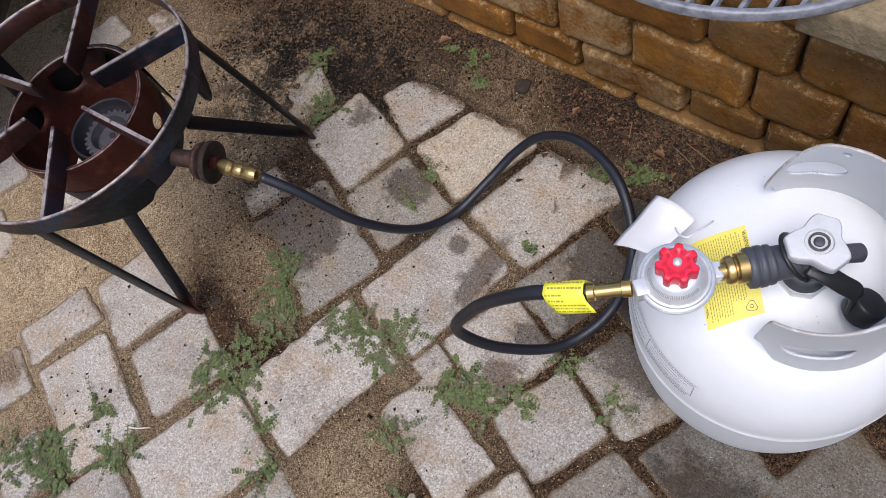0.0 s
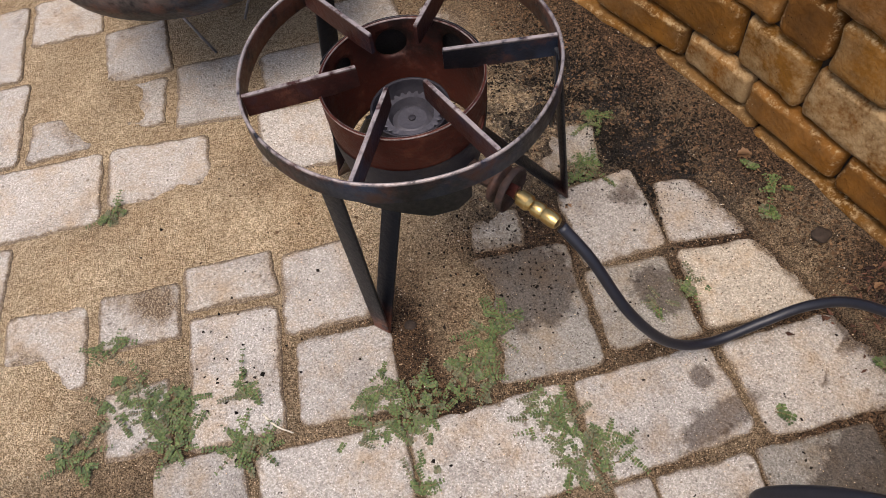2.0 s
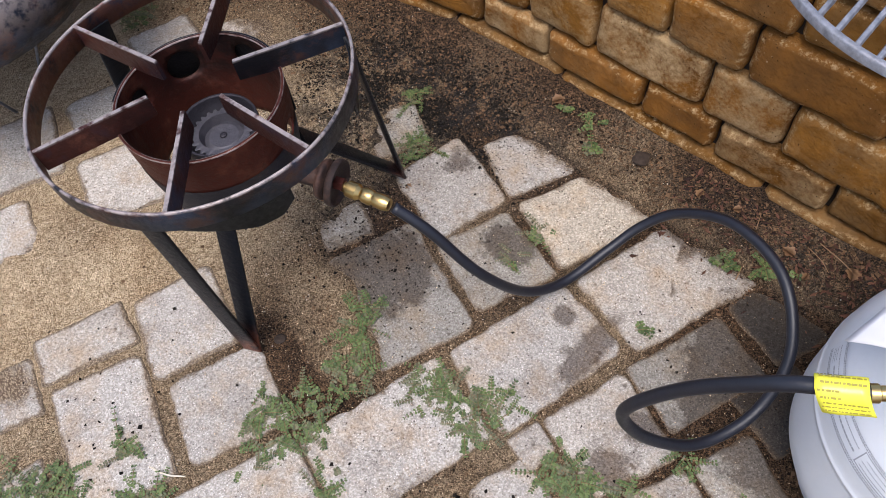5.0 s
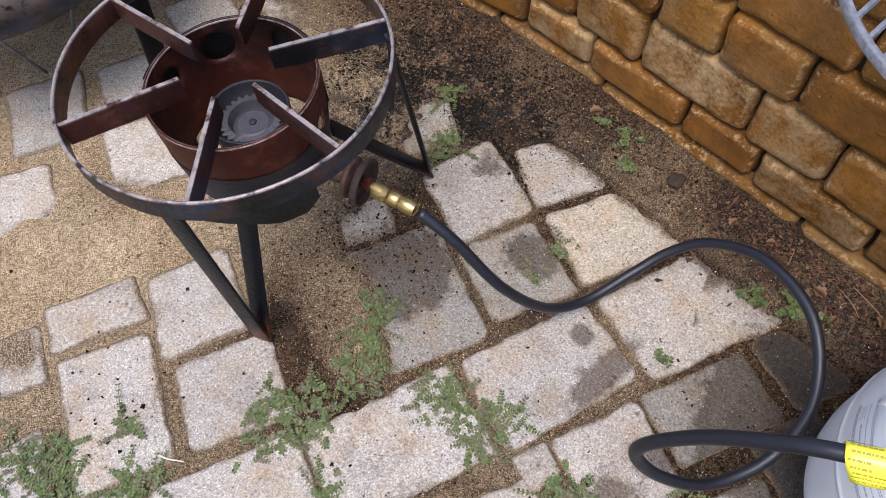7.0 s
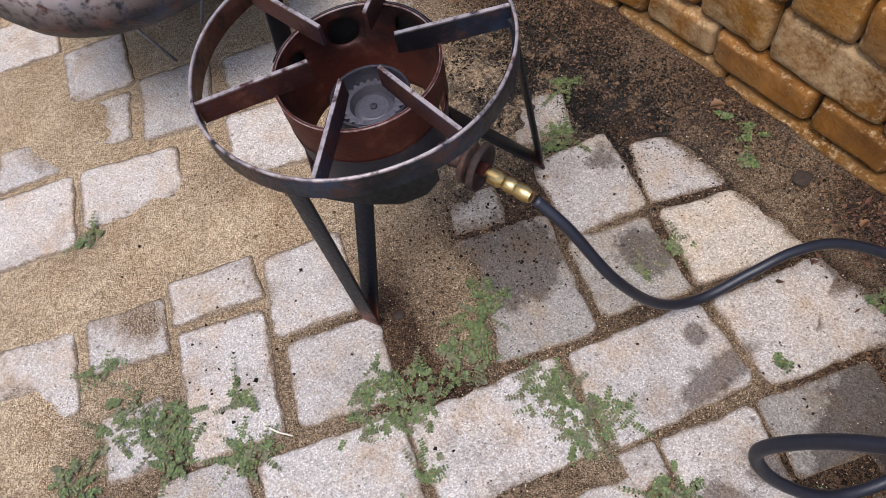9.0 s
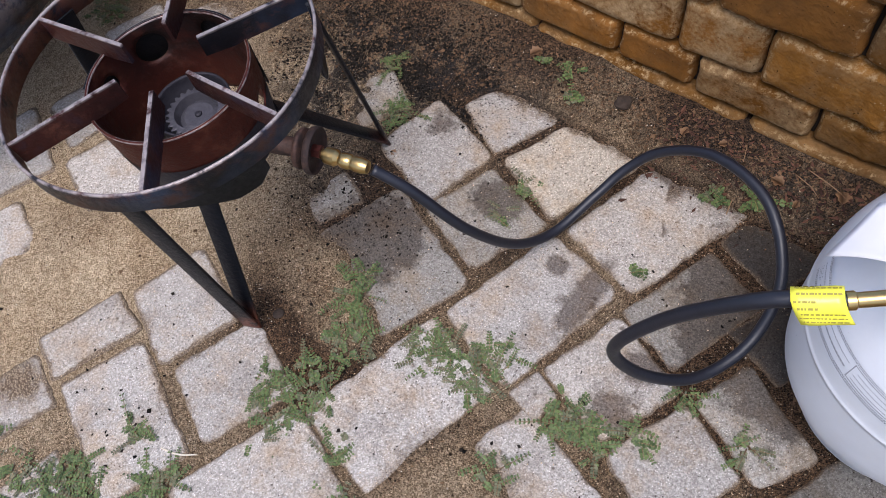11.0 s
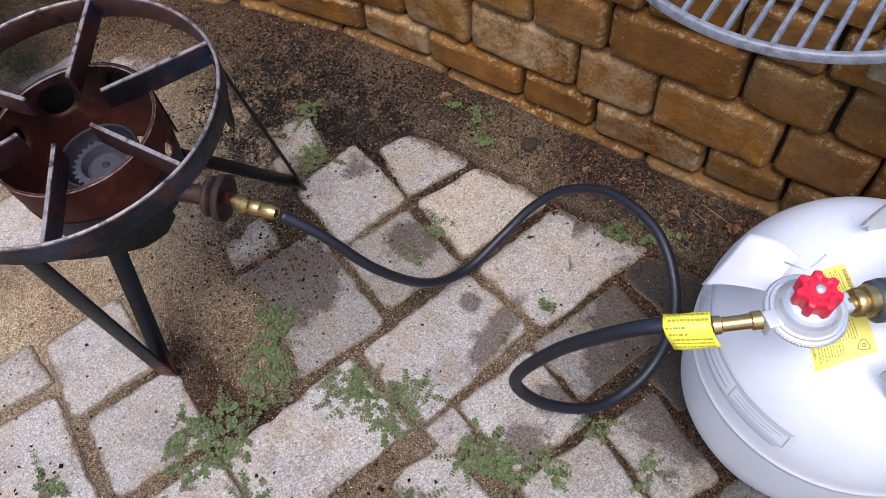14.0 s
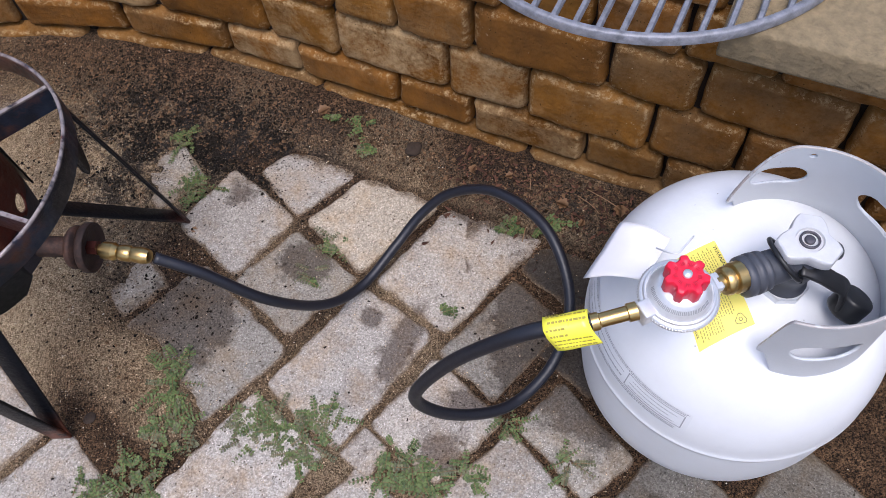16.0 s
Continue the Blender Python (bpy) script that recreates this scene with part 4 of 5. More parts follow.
        bmesh.ops.recalc_face_normals(bm, faces=bm.faces)
        part("print_line", bm, M_INK_SOFT, strip)
    # valve
    V = Vector((0.0175, -0.0265, 0))
    m = Matrix.Translation(V)
    valve = part("valve_body", lathe([(0.0, 0.330), (0.0185, 0.330), (0.0185, 0.356), (0.0150, 0.359), (0.0160, 0.374), (0.0175, 0.378), (0.0175, 0.404), (0.011, 0.407), (0.008, 0.414), (0.0, 0.414)], 32, m), M_SLATE, tank, "grey valve body")
    part("valve_base", lathe([(0.0, 0.338), (0.0215, 0.338), (0.0215, 0.352), (0.0205, 0.3535), (0.0, 0.3535)], 8, m), M_ZINC, valve, "zinc hexagon seat", False)
    way = Vector((-0.715, -0.698, 0.05)).normalized()
    c = V + Vector((0, 0, 0.3905))
    part("outlet", lathe([(0.0, 0), (0.0148, 0), (0.0148, 0.034), (0.0, 0.034)], 28, along(c, c + way)), M_SLATE, valve)
    part("coupling_nut", lathe([(0.0, 0.032), (0.0150, 0.032), (0.0168, 0.033), (0.0172, 0.0365), (0.0158, 0.0372), (0.0158, 0.0388), (0.0175, 0.0396), (0.0178, 0.0440), (0.0160, 0.0448), (0.0160, 0.0462), (0.0176, 0.0470), (0.0172, 0.0525), (0.0140, 0.0540), (0.0, 0.0540)], 40, along(c, c + way)), M_SLATE, valve, "dark grey ribbed coupling nut")
    part("bleed_stub", rod(c - way * 0.004, c - way * 0.042 - Vector((0, 0, 0.012)), 0.0082, 20), M_SLATE, valve)
    bm = bmesh.new()
    n, turn, loops = 96, 101, []
    for z, k, dish in ((0.4085, 0.90, 0), (0.4100, 0.97, 0), (0.4115, 1.0, 0), (0.4185, 1.0, 0), (0.4202, 0.975, 0), (0.4210, 0.93, 0), (0.4212, 0.75, 0.5), (0.4212, 0.0112, 1), (0.4205, 0.0106, 1), (0.4192, 0.0102, 1), (0.4192, 0.0002, 1)):
        ring = []
        for i in range(n):
            a = 360 * i / n
            wave = math.cos(radians(3 * (a - turn)))
            off = radians((a - turn + 60) % 120 - 60)
            lobed = min(0.0244 / math.cos(off), 0.0172 + 0.0104 * ((1 + wave) / 2) ** 0.9)
            r = k if dish == 1 else lobed * k * (1 - dish * 0.15) + dish * 0.15 * 0.018
            ring.append(bm.verts.new(V + polar(r, a, z)))
        loops.append(ring)
    for p, q in zip(loops, loops[1:]):
        for i in range(n):
            bm.faces.new((p[i], p[(i + 1) % n], q[(i + 1) % n], q[i]))
    bm.faces.new(loops[0][::-1])
    bmesh.ops.recalc_face_normals(bm, faces=bm.faces)
    wheel = part("handwheel", bm, M_SILVER, valve, "satin aluminium three-lobed valve handwheel")
    sharp(wheel, 32)
    sharp(part("hub_ring", lathe([(0.0072, 0.4190), (0.0080, 0.4190), (0.0080, 0.4212), (0.0072, 0.4216), (0.0064, 0.4212), (0.0064, 0.4190)], 32, m), M_CAST, wheel, "darker pressed ring"), 30)
    part("stem", lathe([(0.0, 0.4190), (0.0042, 0.4190), (0.0042, 0.4208), (0.0036, 0.4214), (0.0, 0.4214)], 20, m), M_CAST, wheel)
    # dust cap on its strap
    cap_way = Vector((0.30, 0.42, 0.85)).normalized()
    cap_top = Vector((0.0735, -0.0290, 0.3690))
    cap_low = cap_top - cap_way * 0.020
    cap = part("dust_cap", lathe([(0.0, 0), (0.0140, 0), (0.0150, 0.002), (0.0150, 0.0165), (0.0142, 0.0190), (0.0130, 0.0200), (0.0, 0.0203)], 40, along(cap_low, cap_top)), M_BLACK, tank, "black rubber dust cap on a strap")
    loop = [V + way * 0.014 + Vector((-way.y, way.x, 0)) * 0.0205 * math.cos(radians(a)) + (Vector((0, 0, 1)) * 0.80 + way * 0.60) * 0.0205 * math.sin(radians(a)) + Vector((0, 0, 0.396)) for a in range(0, 360, 10)]
    part("strap_ring", tube(loop + [loop[0]], 0.0021, 8), M_BLACK, cap)
    part("strap", strap(smooth_line([V + Vector((0.002, -0.015, 0.4030)), V + Vector((0.016, -0.013, 0.3990)), V + Vector((0.030, -0.010, 0.3900)), V + Vector((0.042, -0.007, 0.3790)), cap_low + Vector((-0.004, -0.002, 0.007))], 5), (0.15, 1, 0.0), 0.0160, 0.0045), M_BLACK, cap)
    return tank


tank = build_tank()


# ---- regulator ----
def build_regulator():
    C = Vector((0.3805, -0.3500, 0.398))
    reg = thing("gas_regulator", C, "die-cast gas regulator with a red knob screwed to the tank valve", "regulator")
    tilt = pose(0, 0, 0, 0.5, 0.5, 0)
    sharp(part("housing", lathe([(0.0, -0.006), (0.018, -0.006), (0.023, 0.000), (0.0285, 0.003), (0.0305, 0.004), (0.0312, 0.0055), (0.0312, 0.0085), (0.0300, 0.0100), (0.0285, 0.0105), (0.0275, 0.0125), (0.0262, 0.0130), (0.0255, 0.0118), (0.0240, 0.0150), (0.0190, 0.0235), (0.0165, 0.0255), (0.0, 0.0258)], 64, tilt), M_ZINC, reg, "silver die-cast round housing"), 40)
    bm = bmesh.new()
    n = 112
    loops = []
    for z, k in ((0.0250, 0.93), (0.0265, 0.98), (0.0385, 1.0), (0.0415, 0.97), (0.0425, 0.90), (0.0425, 0.66), (0.0418, 0.60), (0.0418, 0.30)):
        ring = []
        for i in range(n):
            a = 360 * i / n
            wave = math.cos(radians(7 * a))
            r = (0.0153 + 0.0020 * max(-0.75, min(0.75, wave * 1.5)) / 0.75) * k
            ring.append(bm.verts.new(tilt @ polar(r, a + 12, z)))
        loops.append(ring)
    for p, q in zip(loops, loops[1:]):
        for i in range(n):
            bm.faces.new((p[i], p[(i + 1) % n], q[(i + 1) % n], q[i]))
    bm.faces.new(loops[0][::-1])
    bm.faces.new(loops[-1])
    bmesh.ops.recalc_face_normals(bm, faces=bm.faces)
    knob = sharp(part("knob", bm, M_RED, reg, "red seven-lobed plastic knob"), 40)
    for k in range(84):
        bm = bmesh.new() if k == 0 else bm
        a = 360 * k / 84
        quad = [bm.verts.new(polar(r, a + d, z)) for r, d, z in ((0.0312, -1.0, 0.0054), (0.0312, 1.0, 0.0054), (0.0312, 1.0, 0.0086), (0.0312, -1.0, 0.0086), (0.0320, 0.0, 0.0058), (0.0320, 0.0, 0.0082))]
        for f in ((0, 4, 5, 3), (4, 1, 2, 5), (3, 5, 2), (0, 1, 4)):
            bm.faces.new([quad[v] for v in f])
    part("knurl", bm, M_ZINC, reg, "", False)
    for k in range(9):
        bm = bmesh.new()
        for d in (0, 7, 14):
            bm.faces.new([bm.verts.new(tilt @ polar(r, a, 0.0429)) for r, a in ((0.0105, 40 * k + d), (0.0105, 40 * k + d + 4), (0.0075, 40 * k + d + 5), (0.0075, 40 * k + d))])
        part("moulded_mark", bm, M_RED_DARK, knob)
    part("knob_stud", lathe([(0.0, 0.041), (0.0035, 0.041), (0.0035, 0.0445), (0.0, 0.0450)], 20, tilt), M_ZINC, knob)
    rnd = random.Random(2)
    for a in list(range(200, 345, 11)):
        bm = bmesh.new()
        for s in range(3):
            g = a + s * 3.4
            bm.faces.new([bm.verts.new(tilt @ polar(r, b, 0.0156 + (0.0240 - r) * 1.70)) for r, b in ((0.0228, g), (0.0228, g + 2.0), (0.0208, g + 2.0), (0.0208, g))])
        part("print_line", bm, M_INK_SOFT, reg)
    # inlet towards the valve, outlet towards the hose
    into = Vector((0.712, 0.705, -0.075)).normalized()
    out = Vector((-0.625, -0.775, 0.10)).normalized()
    o = Vector((0, 0, 0.003))
    for name, way, far in (("inlet_boss", into, 0.037), ("outlet_boss", out, 0.036)):
        bm = box((-0.0075, -0.0075, 0.020), (0.0075, 0.0075, far), 0.0015)
        bmesh.ops.transform(bm, matrix=along(o, o + way), verts=bm.verts)
        part(name, bm, M_ZINC, reg)
    sharp(part("inlet_nipple", lathe([(0.0, 0.034), (0.0078, 0.034), (0.0078, 0.0400), (0.0112, 0.0408), (0.0122, 0.0425), (0.0122, 0.0462), (0.0105, 0.0475), (0.0105, 0.0488), (0.0132, 0.0500), (0.0132, 0.0575), (0.0118, 0.0595), (0.0, 0.0600)], 14, along(o, o + into)), M_BRASS, reg, "polished brass inlet nut"), 30)
    return reg


regulator = build_regulator()


def build_paper():
    a, b, c, d = Vector((0.2985, -0.3200, 0.3200)), Vector((0.3125, -0.2637, 0.3440)), Vector((0.3600, -0.2780, 0.3660)), Vector((0.3520, -0.3330, 0.3800))
    bm = bmesh.new()
    grid = []
    for j in range(11):
        row = []
        for i in range(11):
            u, v = i / 10, j / 10
            p = a.lerp(d, u).lerp(b.lerp(c, u), v)
            p.z += 0.009 * math.sin(u * math.pi) * (0.5 + 0.5 * v) + 0.0012 * math.sin(v * 9 + u * 4)
            row.append(bm.verts.new(p))
        grid.append(row)
    for j in range(10):
        for i in range(10):
            bm.faces.new((grid[j][i], grid[j][i + 1], grid[j + 1][i + 1], grid[j + 1][i]))
    ob = part("paper_tag", bm, M_PAPER)
    ob.modifiers.new("thick", "SOLIDIFY").thickness = 0.0004
    tagged(ob, "blank white paper hang tag tied to the regulator", "paper tag")
    loop = [Vector((0.352, -0.300, 0.380)), Vector((0.360, -0.310, 0.396)), Vector((0.369, -0.312, 0.402)), Vector((0.373, -0.299, 0.396)), Vector((0.377, -0.281, 0.386))]
    part("string", tube(smooth_line(loop, 5), 0.0009, 6), M_LABEL, ob)


build_paper()


# ---- fire bowl behind the burner ----
def build_bowl():
    bowl = thing("fire_bowl", (-1.004, -0.566, 0), "heat-tinted dark steel fire bowl on thin rod legs", "fire bowl")
    shell = part("shell", lathe([(0.0, 0.190), (0.12, 0.191), (0.195, 0.200), (0.236, 0.218), (0.252, 0.248), (0.256, 0.312), (0.2535, 0.314), (0.249, 0.300), (0.245, 0.252), (0.222, 0.226), (0.12, 0.203), (0.0, 0.202)], 96), M_RING, bowl)
    mark(shell, "edge", lambda c: 1.0 if c.z > 0.309 else 0.0)
    for top, foot in (((0.130, -0.100), (0.052, -0.052)), ((0.16, 0.04), (0.0, 0.03)), ((-0.12, 0.12), (-0.17, 0.16))):
        t, f = Vector((*top, 0.200)), Vector((*foot, 0.003))
        part("leg", tube([t, t.lerp(f, 0.5), f], 0.0026, 8), M_GRATE, bowl, "thin grey steel rod leg")
    return bowl


build_bowl()


# ---- cooking grate on the wall ----
def build_grate():
    C, R, z = Vector((0.212, 0.108, 0)), 0.2300, 0.4135
    grate = thing("cooking_grate", C, "round grey iron cooking grate lying on the wall cap", "grate")
    rim = part("rim", lathe([(R, z), (R, z + 0.009), (R - 0.002, z + 0.0105), (R - 0.0065, z + 0.0105), (R - 0.008, z + 0.009), (R - 0.008, z), (R, z)], 128), M_GRATE, grate)
    x = -R + 0.020
    while x < R - 0.012:
        h = math.sqrt(R * R - x * x) - 0.006
        bm = bmesh.new()
        rows = []
        for y in (-h, -h * 0.33, h * 0.33, h):
            rows.append([bm.verts.new((x + a, y, z + b)) for a, b in ((-0.0024, 0.001), (-0.0034, 0.006), (-0.0020, 0.0100), (0.0020, 0.0100), (0.0034, 0.006), (0.0024, 0.001))])
        for p, q in zip(rows, rows[1:]):
            for k in range(6):
                bm.faces.new((p[k], p[(k + 1) % 6], q[(k + 1) % 6], q[k]))
        bm.faces.new(rows[0][::-1])
        bm.faces.new(rows[-1])
        bmesh.ops.recalc_face_normals(bm, faces=bm.faces)
        part("bar", bm, M_GRATE, grate, "", False)
        x += 0.0228
    for y in (-0.02,):
        w = math.sqrt(R * R - y * y) - 0.005
        part("cross_bar", box((-w, y - 0.005, z + 0.001), (w, y + 0.005, z + 0.0090), 0.002), M_GRATE, grate)


build_grate()


# ---- weeds ----
def build_weed(cx, cy, radius, stems, seed, fern=False, dull=0.3):
    rnd = random.Random(seed)
    weed = thing("weed", (cx, cy, ground_height(cx, cy) + 0.001), "low green pea-leaved weed growing in the joints" if not fern else "small bright green ferny weed on the soil", "weed", "weeds in the joints")
    leaf, dusty, stalk = bmesh.new(), bmesh.new(), bmesh.new()
    for s in range(stems):
        a, r0 = rnd.uniform(0, 360), radius * rnd.random() ** 0.5 * 0.75
        base = polar(r0, rnd.uniform(0, 360), 0.0)
        length = (rnd.uniform(0.010, 0.032) if rnd.random() < 0.93 else rnd.uniform(0.028, 0.044)) * (0.85 if fern else 1.0)
        lift = rnd.uniform(0.05, 0.45) if not fern else rnd.uniform(0.4, 0.9)
        way = polar(1, a, 0)
        pts = [base + way * length * f + Vector((0, 0, 0.002 + length * lift * (f - 0.55 * f * f))) for f in (0, 0.35, 0.7, 1.0)]
        tube(pts, 0.0008, 3, stalk, 0.5)
        target = dusty if rnd.random() < dull else leaf
        pairs = rnd.randint(5, 8)
        for k in range(pairs):
            f = 0.18 + 0.82 * k / (pairs - 1)
            p = base + way * length * f + Vector((0, 0, 0.0025 + length * lift * (f - 0.55 * f * f)))
            size = rnd.uniform(0.0034, 0.0060) * (1.15 if fern else 1.0) * (1.0 - 0.35 * abs(f - 0.5))
            for sign in (-1, 1):
                out = (polar(1, a + sign * rnd.uniform(58, 82), 0) + Vector((0, 0, rnd.uniform(-0.15, 0.45)))).normalized()
                side = out.cross(Vector((0, 0, 1))).normalized() * size * rnd.uniform(0.27, 0.39)
                droop = Vector((0, 0, -size * 0.15))
                v = [target.verts.new(q) for q in (p, p + out * size * 0.35 + side, p + out * size * 0.8 + side * 0.8, p + out * size + droop, p + out * size * 0.8 - side * 0.8, p + out * size * 0.35 - side)]
                target.faces.new(v)
    if leaf.faces:
        part("foliage", leaf, M_LEAF, weed, "", False)
    else:
        leaf.free()
    if dusty.faces:
        part("foliage", dusty, M_DULL, weed, "dusty dull green foliage", False)
    else:
        dusty.free()
    part("stalk", stalk, M_STEM, weed)


WEEDS_NEAR = [(-0.155, -0.663, 0.060, 46), (-0.200, -0.690, 0.035, 16), (-0.145, -0.575, 0.042, 30), (-0.185, -0.525, 0.030, 16), (-0.048, -0.520, 0.045, 34), (0.015, -0.515, 0.050, 38),
              (0.030, -0.475, 0.030, 12), (0.148, -0.490, 0.046, 40), (0.185, -0.505, 0.026, 14), (0.232, -0.466, 0.022, 14), (0.250, -0.384, 0.014, 9), (0.115, -0.600, 0.028, 10), (-0.060, -0.700, 0.030, 12)]
WEEDS_FAR = [(-0.335, -0.945, 0.055, 40), (-0.305, -0.842, 0.026, 13), (-0.240, -0.882, 0.030, 16), (-0.165, -0.735, 0.030, 14), (-0.338, -0.235, 0.036, 22), (-0.415, -0.168, 0.024, 11), (-0.086, -0.240, 0.020, 10),
             (-0.095, -0.300, 0.018, 7), (-0.700, -0.905, 0.030, 13), (-0.385, -0.985, 0.050, 30), (0.197, -0.680, 0.040, 20), (0.333, -0.405, 0.016, 8), (-0.015, -0.750, 0.035, 16), (-0.984, -0.340, 0.050, 24), (0.255, -0.640, 0.015, 7), (-0.225, -0.862, 0.032, 20), (-0.300, -0.955, 0.050, 30), (-0.350, -1.075, 0.040, 20), (-0.478, -0.980, 0.024, 12), (-0.198, -0.495, 0.022, 12)]
WEEDS_SOIL = [(-0.112, -0.075, 0.015, 7), (-0.140, -0.045, 0.016, 7), (0.145, -0.120, 0.016, 9), (0.190, -0.098, 0.016, 9), (-0.195, -0.045, 0.014, 5), (0.104, -0.274, 0.008, 3)]
for _i, (_x, _y, _r, _s) in enumerate(WEEDS_NEAR + WEEDS_FAR):
    build_weed(_x, _y, _r * 0.92, int(_s * 1.25), 100 + _i, False, 0.28)
for _i, (_x, _y, _r, _s) in enumerate(WEEDS_SOIL):
    build_weed(_x, _y, _r * 0.8, _s, 300 + _i, True, 0.1)


# ---- litter ----
def build_litter():
    rnd = random.Random(21)
    spots = [(-0.212, -0.040, 0.022), (0.199, -0.060, 0.020), (0.280, -0.045, 0.022), (0.055, -0.052, 0.016), (0.110, -0.045, 0.014), (0.235, -0.075, 0.013), (-0.300, -0.300, 0.012), (0.315, -0.070, 0.016), (0.010, -0.500, 0.012)]
    for x, y, size in spots:
        bm = bmesh.new()
        turn = rnd.uniform(0, 360)
        mid, edge = [], []
        for k in range(9):
            f = k / 8
            w = 0.42 * math.sin(math.pi * f ** 0.8) * (1 + 0.25 * math.sin(k * 2.3))
            lift = 0.25 * math.sin(f * 3.0)
            mid.append(bm.verts.new((size * (f - 0.5), 0, size * (0.05 + lift * 0.3))))
            edge.append([bm.verts.new((size * (f - 0.5), s * size * w, size * (0.12 + lift * 0.4 + 0.18 * abs(w)))) for s in (-1, 1)])
        for k in range(8):
            for s in (0, 1):
                bm.faces.new((mid[k], mid[k + 1], edge[k + 1][s], edge[k][s]))
        bmesh.ops.remove_doubles(bm, verts=bm.verts, dist=1e-5)
        m = pose(x, y, ground_height(x, y) + 0.002, rnd.uniform(-12, 12), rnd.uniform(-12, 12), turn)
        leaf = part("dry_leaf", bm, M_DRY)
        leaf.matrix_basis = m
        tagged(leaf, "curled brown dry leaf on the soil", "leaf", "dry leaves")
    twigs = [((0.165, -0.13), (0.140, -0.035), 0.0009), ((0.225, -0.030), (0.290, -0.045), 0.0008), ((0.215, -0.042), (0.255, -0.056), 0.0007), ((-0.262, -0.836), (-0.214, -0.812), 0.0017), ((-0.43, -0.27), (-0.40, -0.30), 0.0008)]
    for a, b, r in twigs:
        p = [Vector((*a, ground_height(*a) + 0.003)), Vector(((a[0] + b[0]) / 2 + 0.004, (a[1] + b[1]) / 2 - 0.003, ground_height(*a) + 0.006)), Vector((*b, ground_height(*b) + 0.003))]
        t = part("twig", tube(smooth_line(p, 4), r, 6, None, 0.6), M_BLEACHED if r > 0.001 else M_DRY)
        tagged(t, "thin dry twig lying on the ground", "twig", "twigs")
    for x, y, size, turn in ((-0.047, -0.052, 0.014, 30), (0.325, -0.115, 0.010, 70), (-0.262, -0.604, 0.0080, 15)):
        bm = bmesh.new()
        bmesh.ops.create_icosphere(bm, subdivisions=3, radius=size)
        for v in bm.verts:
            v.co *= 1 + 0.45 * n2(v.co.x + x, v.co.y + v.co.z, 70.0)
            v.co.z *= 0.38
        bmesh.ops.rotate(bm, cent=(0, 0, 0), matrix=Matrix.Rotation(radians(turn), 3, "Z"), verts=bm.verts)
        pebble = part("pebble", bm, M_PEBBLE)
        pebble.matrix_basis = pose(x, y, ground_height(x, y) + size * 0.22)
        tagged(pebble, "flat dark brown pebble lying on the soil", "pebble", "pebbles")
    # crumbs that nobody could count
    sets = (("bark_mulch", M_BARK, 900, "dark bark chips scattered on the soil by the wall", lambda: (rnd.uniform(0.02, 0.48), wall_front(0) - 0.02 - abs(rnd.gauss(0, 0.055)), 0.0015 + 0.0075 * rnd.random() ** 2, 0.3)),
            ("charcoal_crumbs", M_CHAR, 22000, "black charcoal crumbs scattered on the soil", lambda: (rnd.gauss(-0.42, 0.13), -0.13 + rnd.gauss(0, 0.075), abs(rnd.gauss(0, 0.0012)) + 0.0005, 0.7)),
            ("charcoal_bits", M_CHAR, 900, "black charcoal bits strewn below the burner's gas connector", lambda: (rnd.gauss(-0.285, 0.080), rnd.gauss(-0.405, 0.070), abs(rnd.gauss(0, 0.0011)) + 0.0004, 0.7)),
            ("soil_crumbs", M_SOIL, 34000, "dark brown soil crumbs along the wall and in the joints", lambda: (rnd.uniform(-0.95, 0.50), -abs(rnd.gauss(0, 0.13)) if rnd.random() < 0.7 else rnd.uniform(-0.8, -0.1), 0.0006 + abs(rnd.gauss(0, 0.0013)), 0.7)),
            ("dark_crumbs", M_CHAR, 420, "small black crumbs strewn over the pavers", lambda: (rnd.uniform(-0.75, 0.25), rnd.uniform(-0.95, -0.1), abs(rnd.gauss(0, 0.0012)) + 0.0006, 0.7) if rnd.random() > 0.05 else (rnd.gauss(-0.345, 0.040), rnd.gauss(-0.835, 0.035), rnd.uniform(0.0022, 0.0036), 0.25)),
            ("sand_grains", M_GRAIN, 75000, "loose tan sand grains on the ground", None))
    for name, material, count, label, where in sets:
        verts, faces = [], []
        for _ in range(count):
            if where:
                x, y, s, flat = where()
                if name in ("soil_crumbs", "charcoal_crumbs"):
                    y += wall_front(x)
                    if name == "soil_crumbs" and rnd.random() > 1.1 * soil_at(x, y) + 0.03:
                        continue
                    if name == "charcoal_crumbs" and n2(x, y, 20.0, 4.0) + 0.5 * n2(x, y, 55.0) < rnd.uniform(-0.25, 0.15):
                        continue
                    if on_stone(x, y, 0.003) and heap_at(x, y) < 0.009 and rnd.random() < (0.97 if name == "soil_crumbs" else 0.80):
                        continue
                    if on_stone(x, y, 0.0):
                        s = min(s, 0.0014)
            else:
                x, y = rnd.uniform(-1.0, 0.5), rnd.uniform(-1.05, -0.03)
                s, flat = 0.0004 + 0.0009 * rnd.random() ** 3, 0.8
                if rnd.random() < 0.70 * soil_at(x, y) + 0.45 * char_at(x, y):
                    continue
                if on_stone(x, y, 0.004) and rnd.random() > 0.10 + 60 * heap_at(x, y) + 0.5 * max(n2(x, y, 9), 0):
                    continue
            if y > wall_front(x) - 0.015:
                continue
            z = max(ground_height(x, y), 0.0006 if on_stone(x, y) else -1) + s * 0.25
            o = len(verts)
            t = rnd.uniform(0, 6.28)
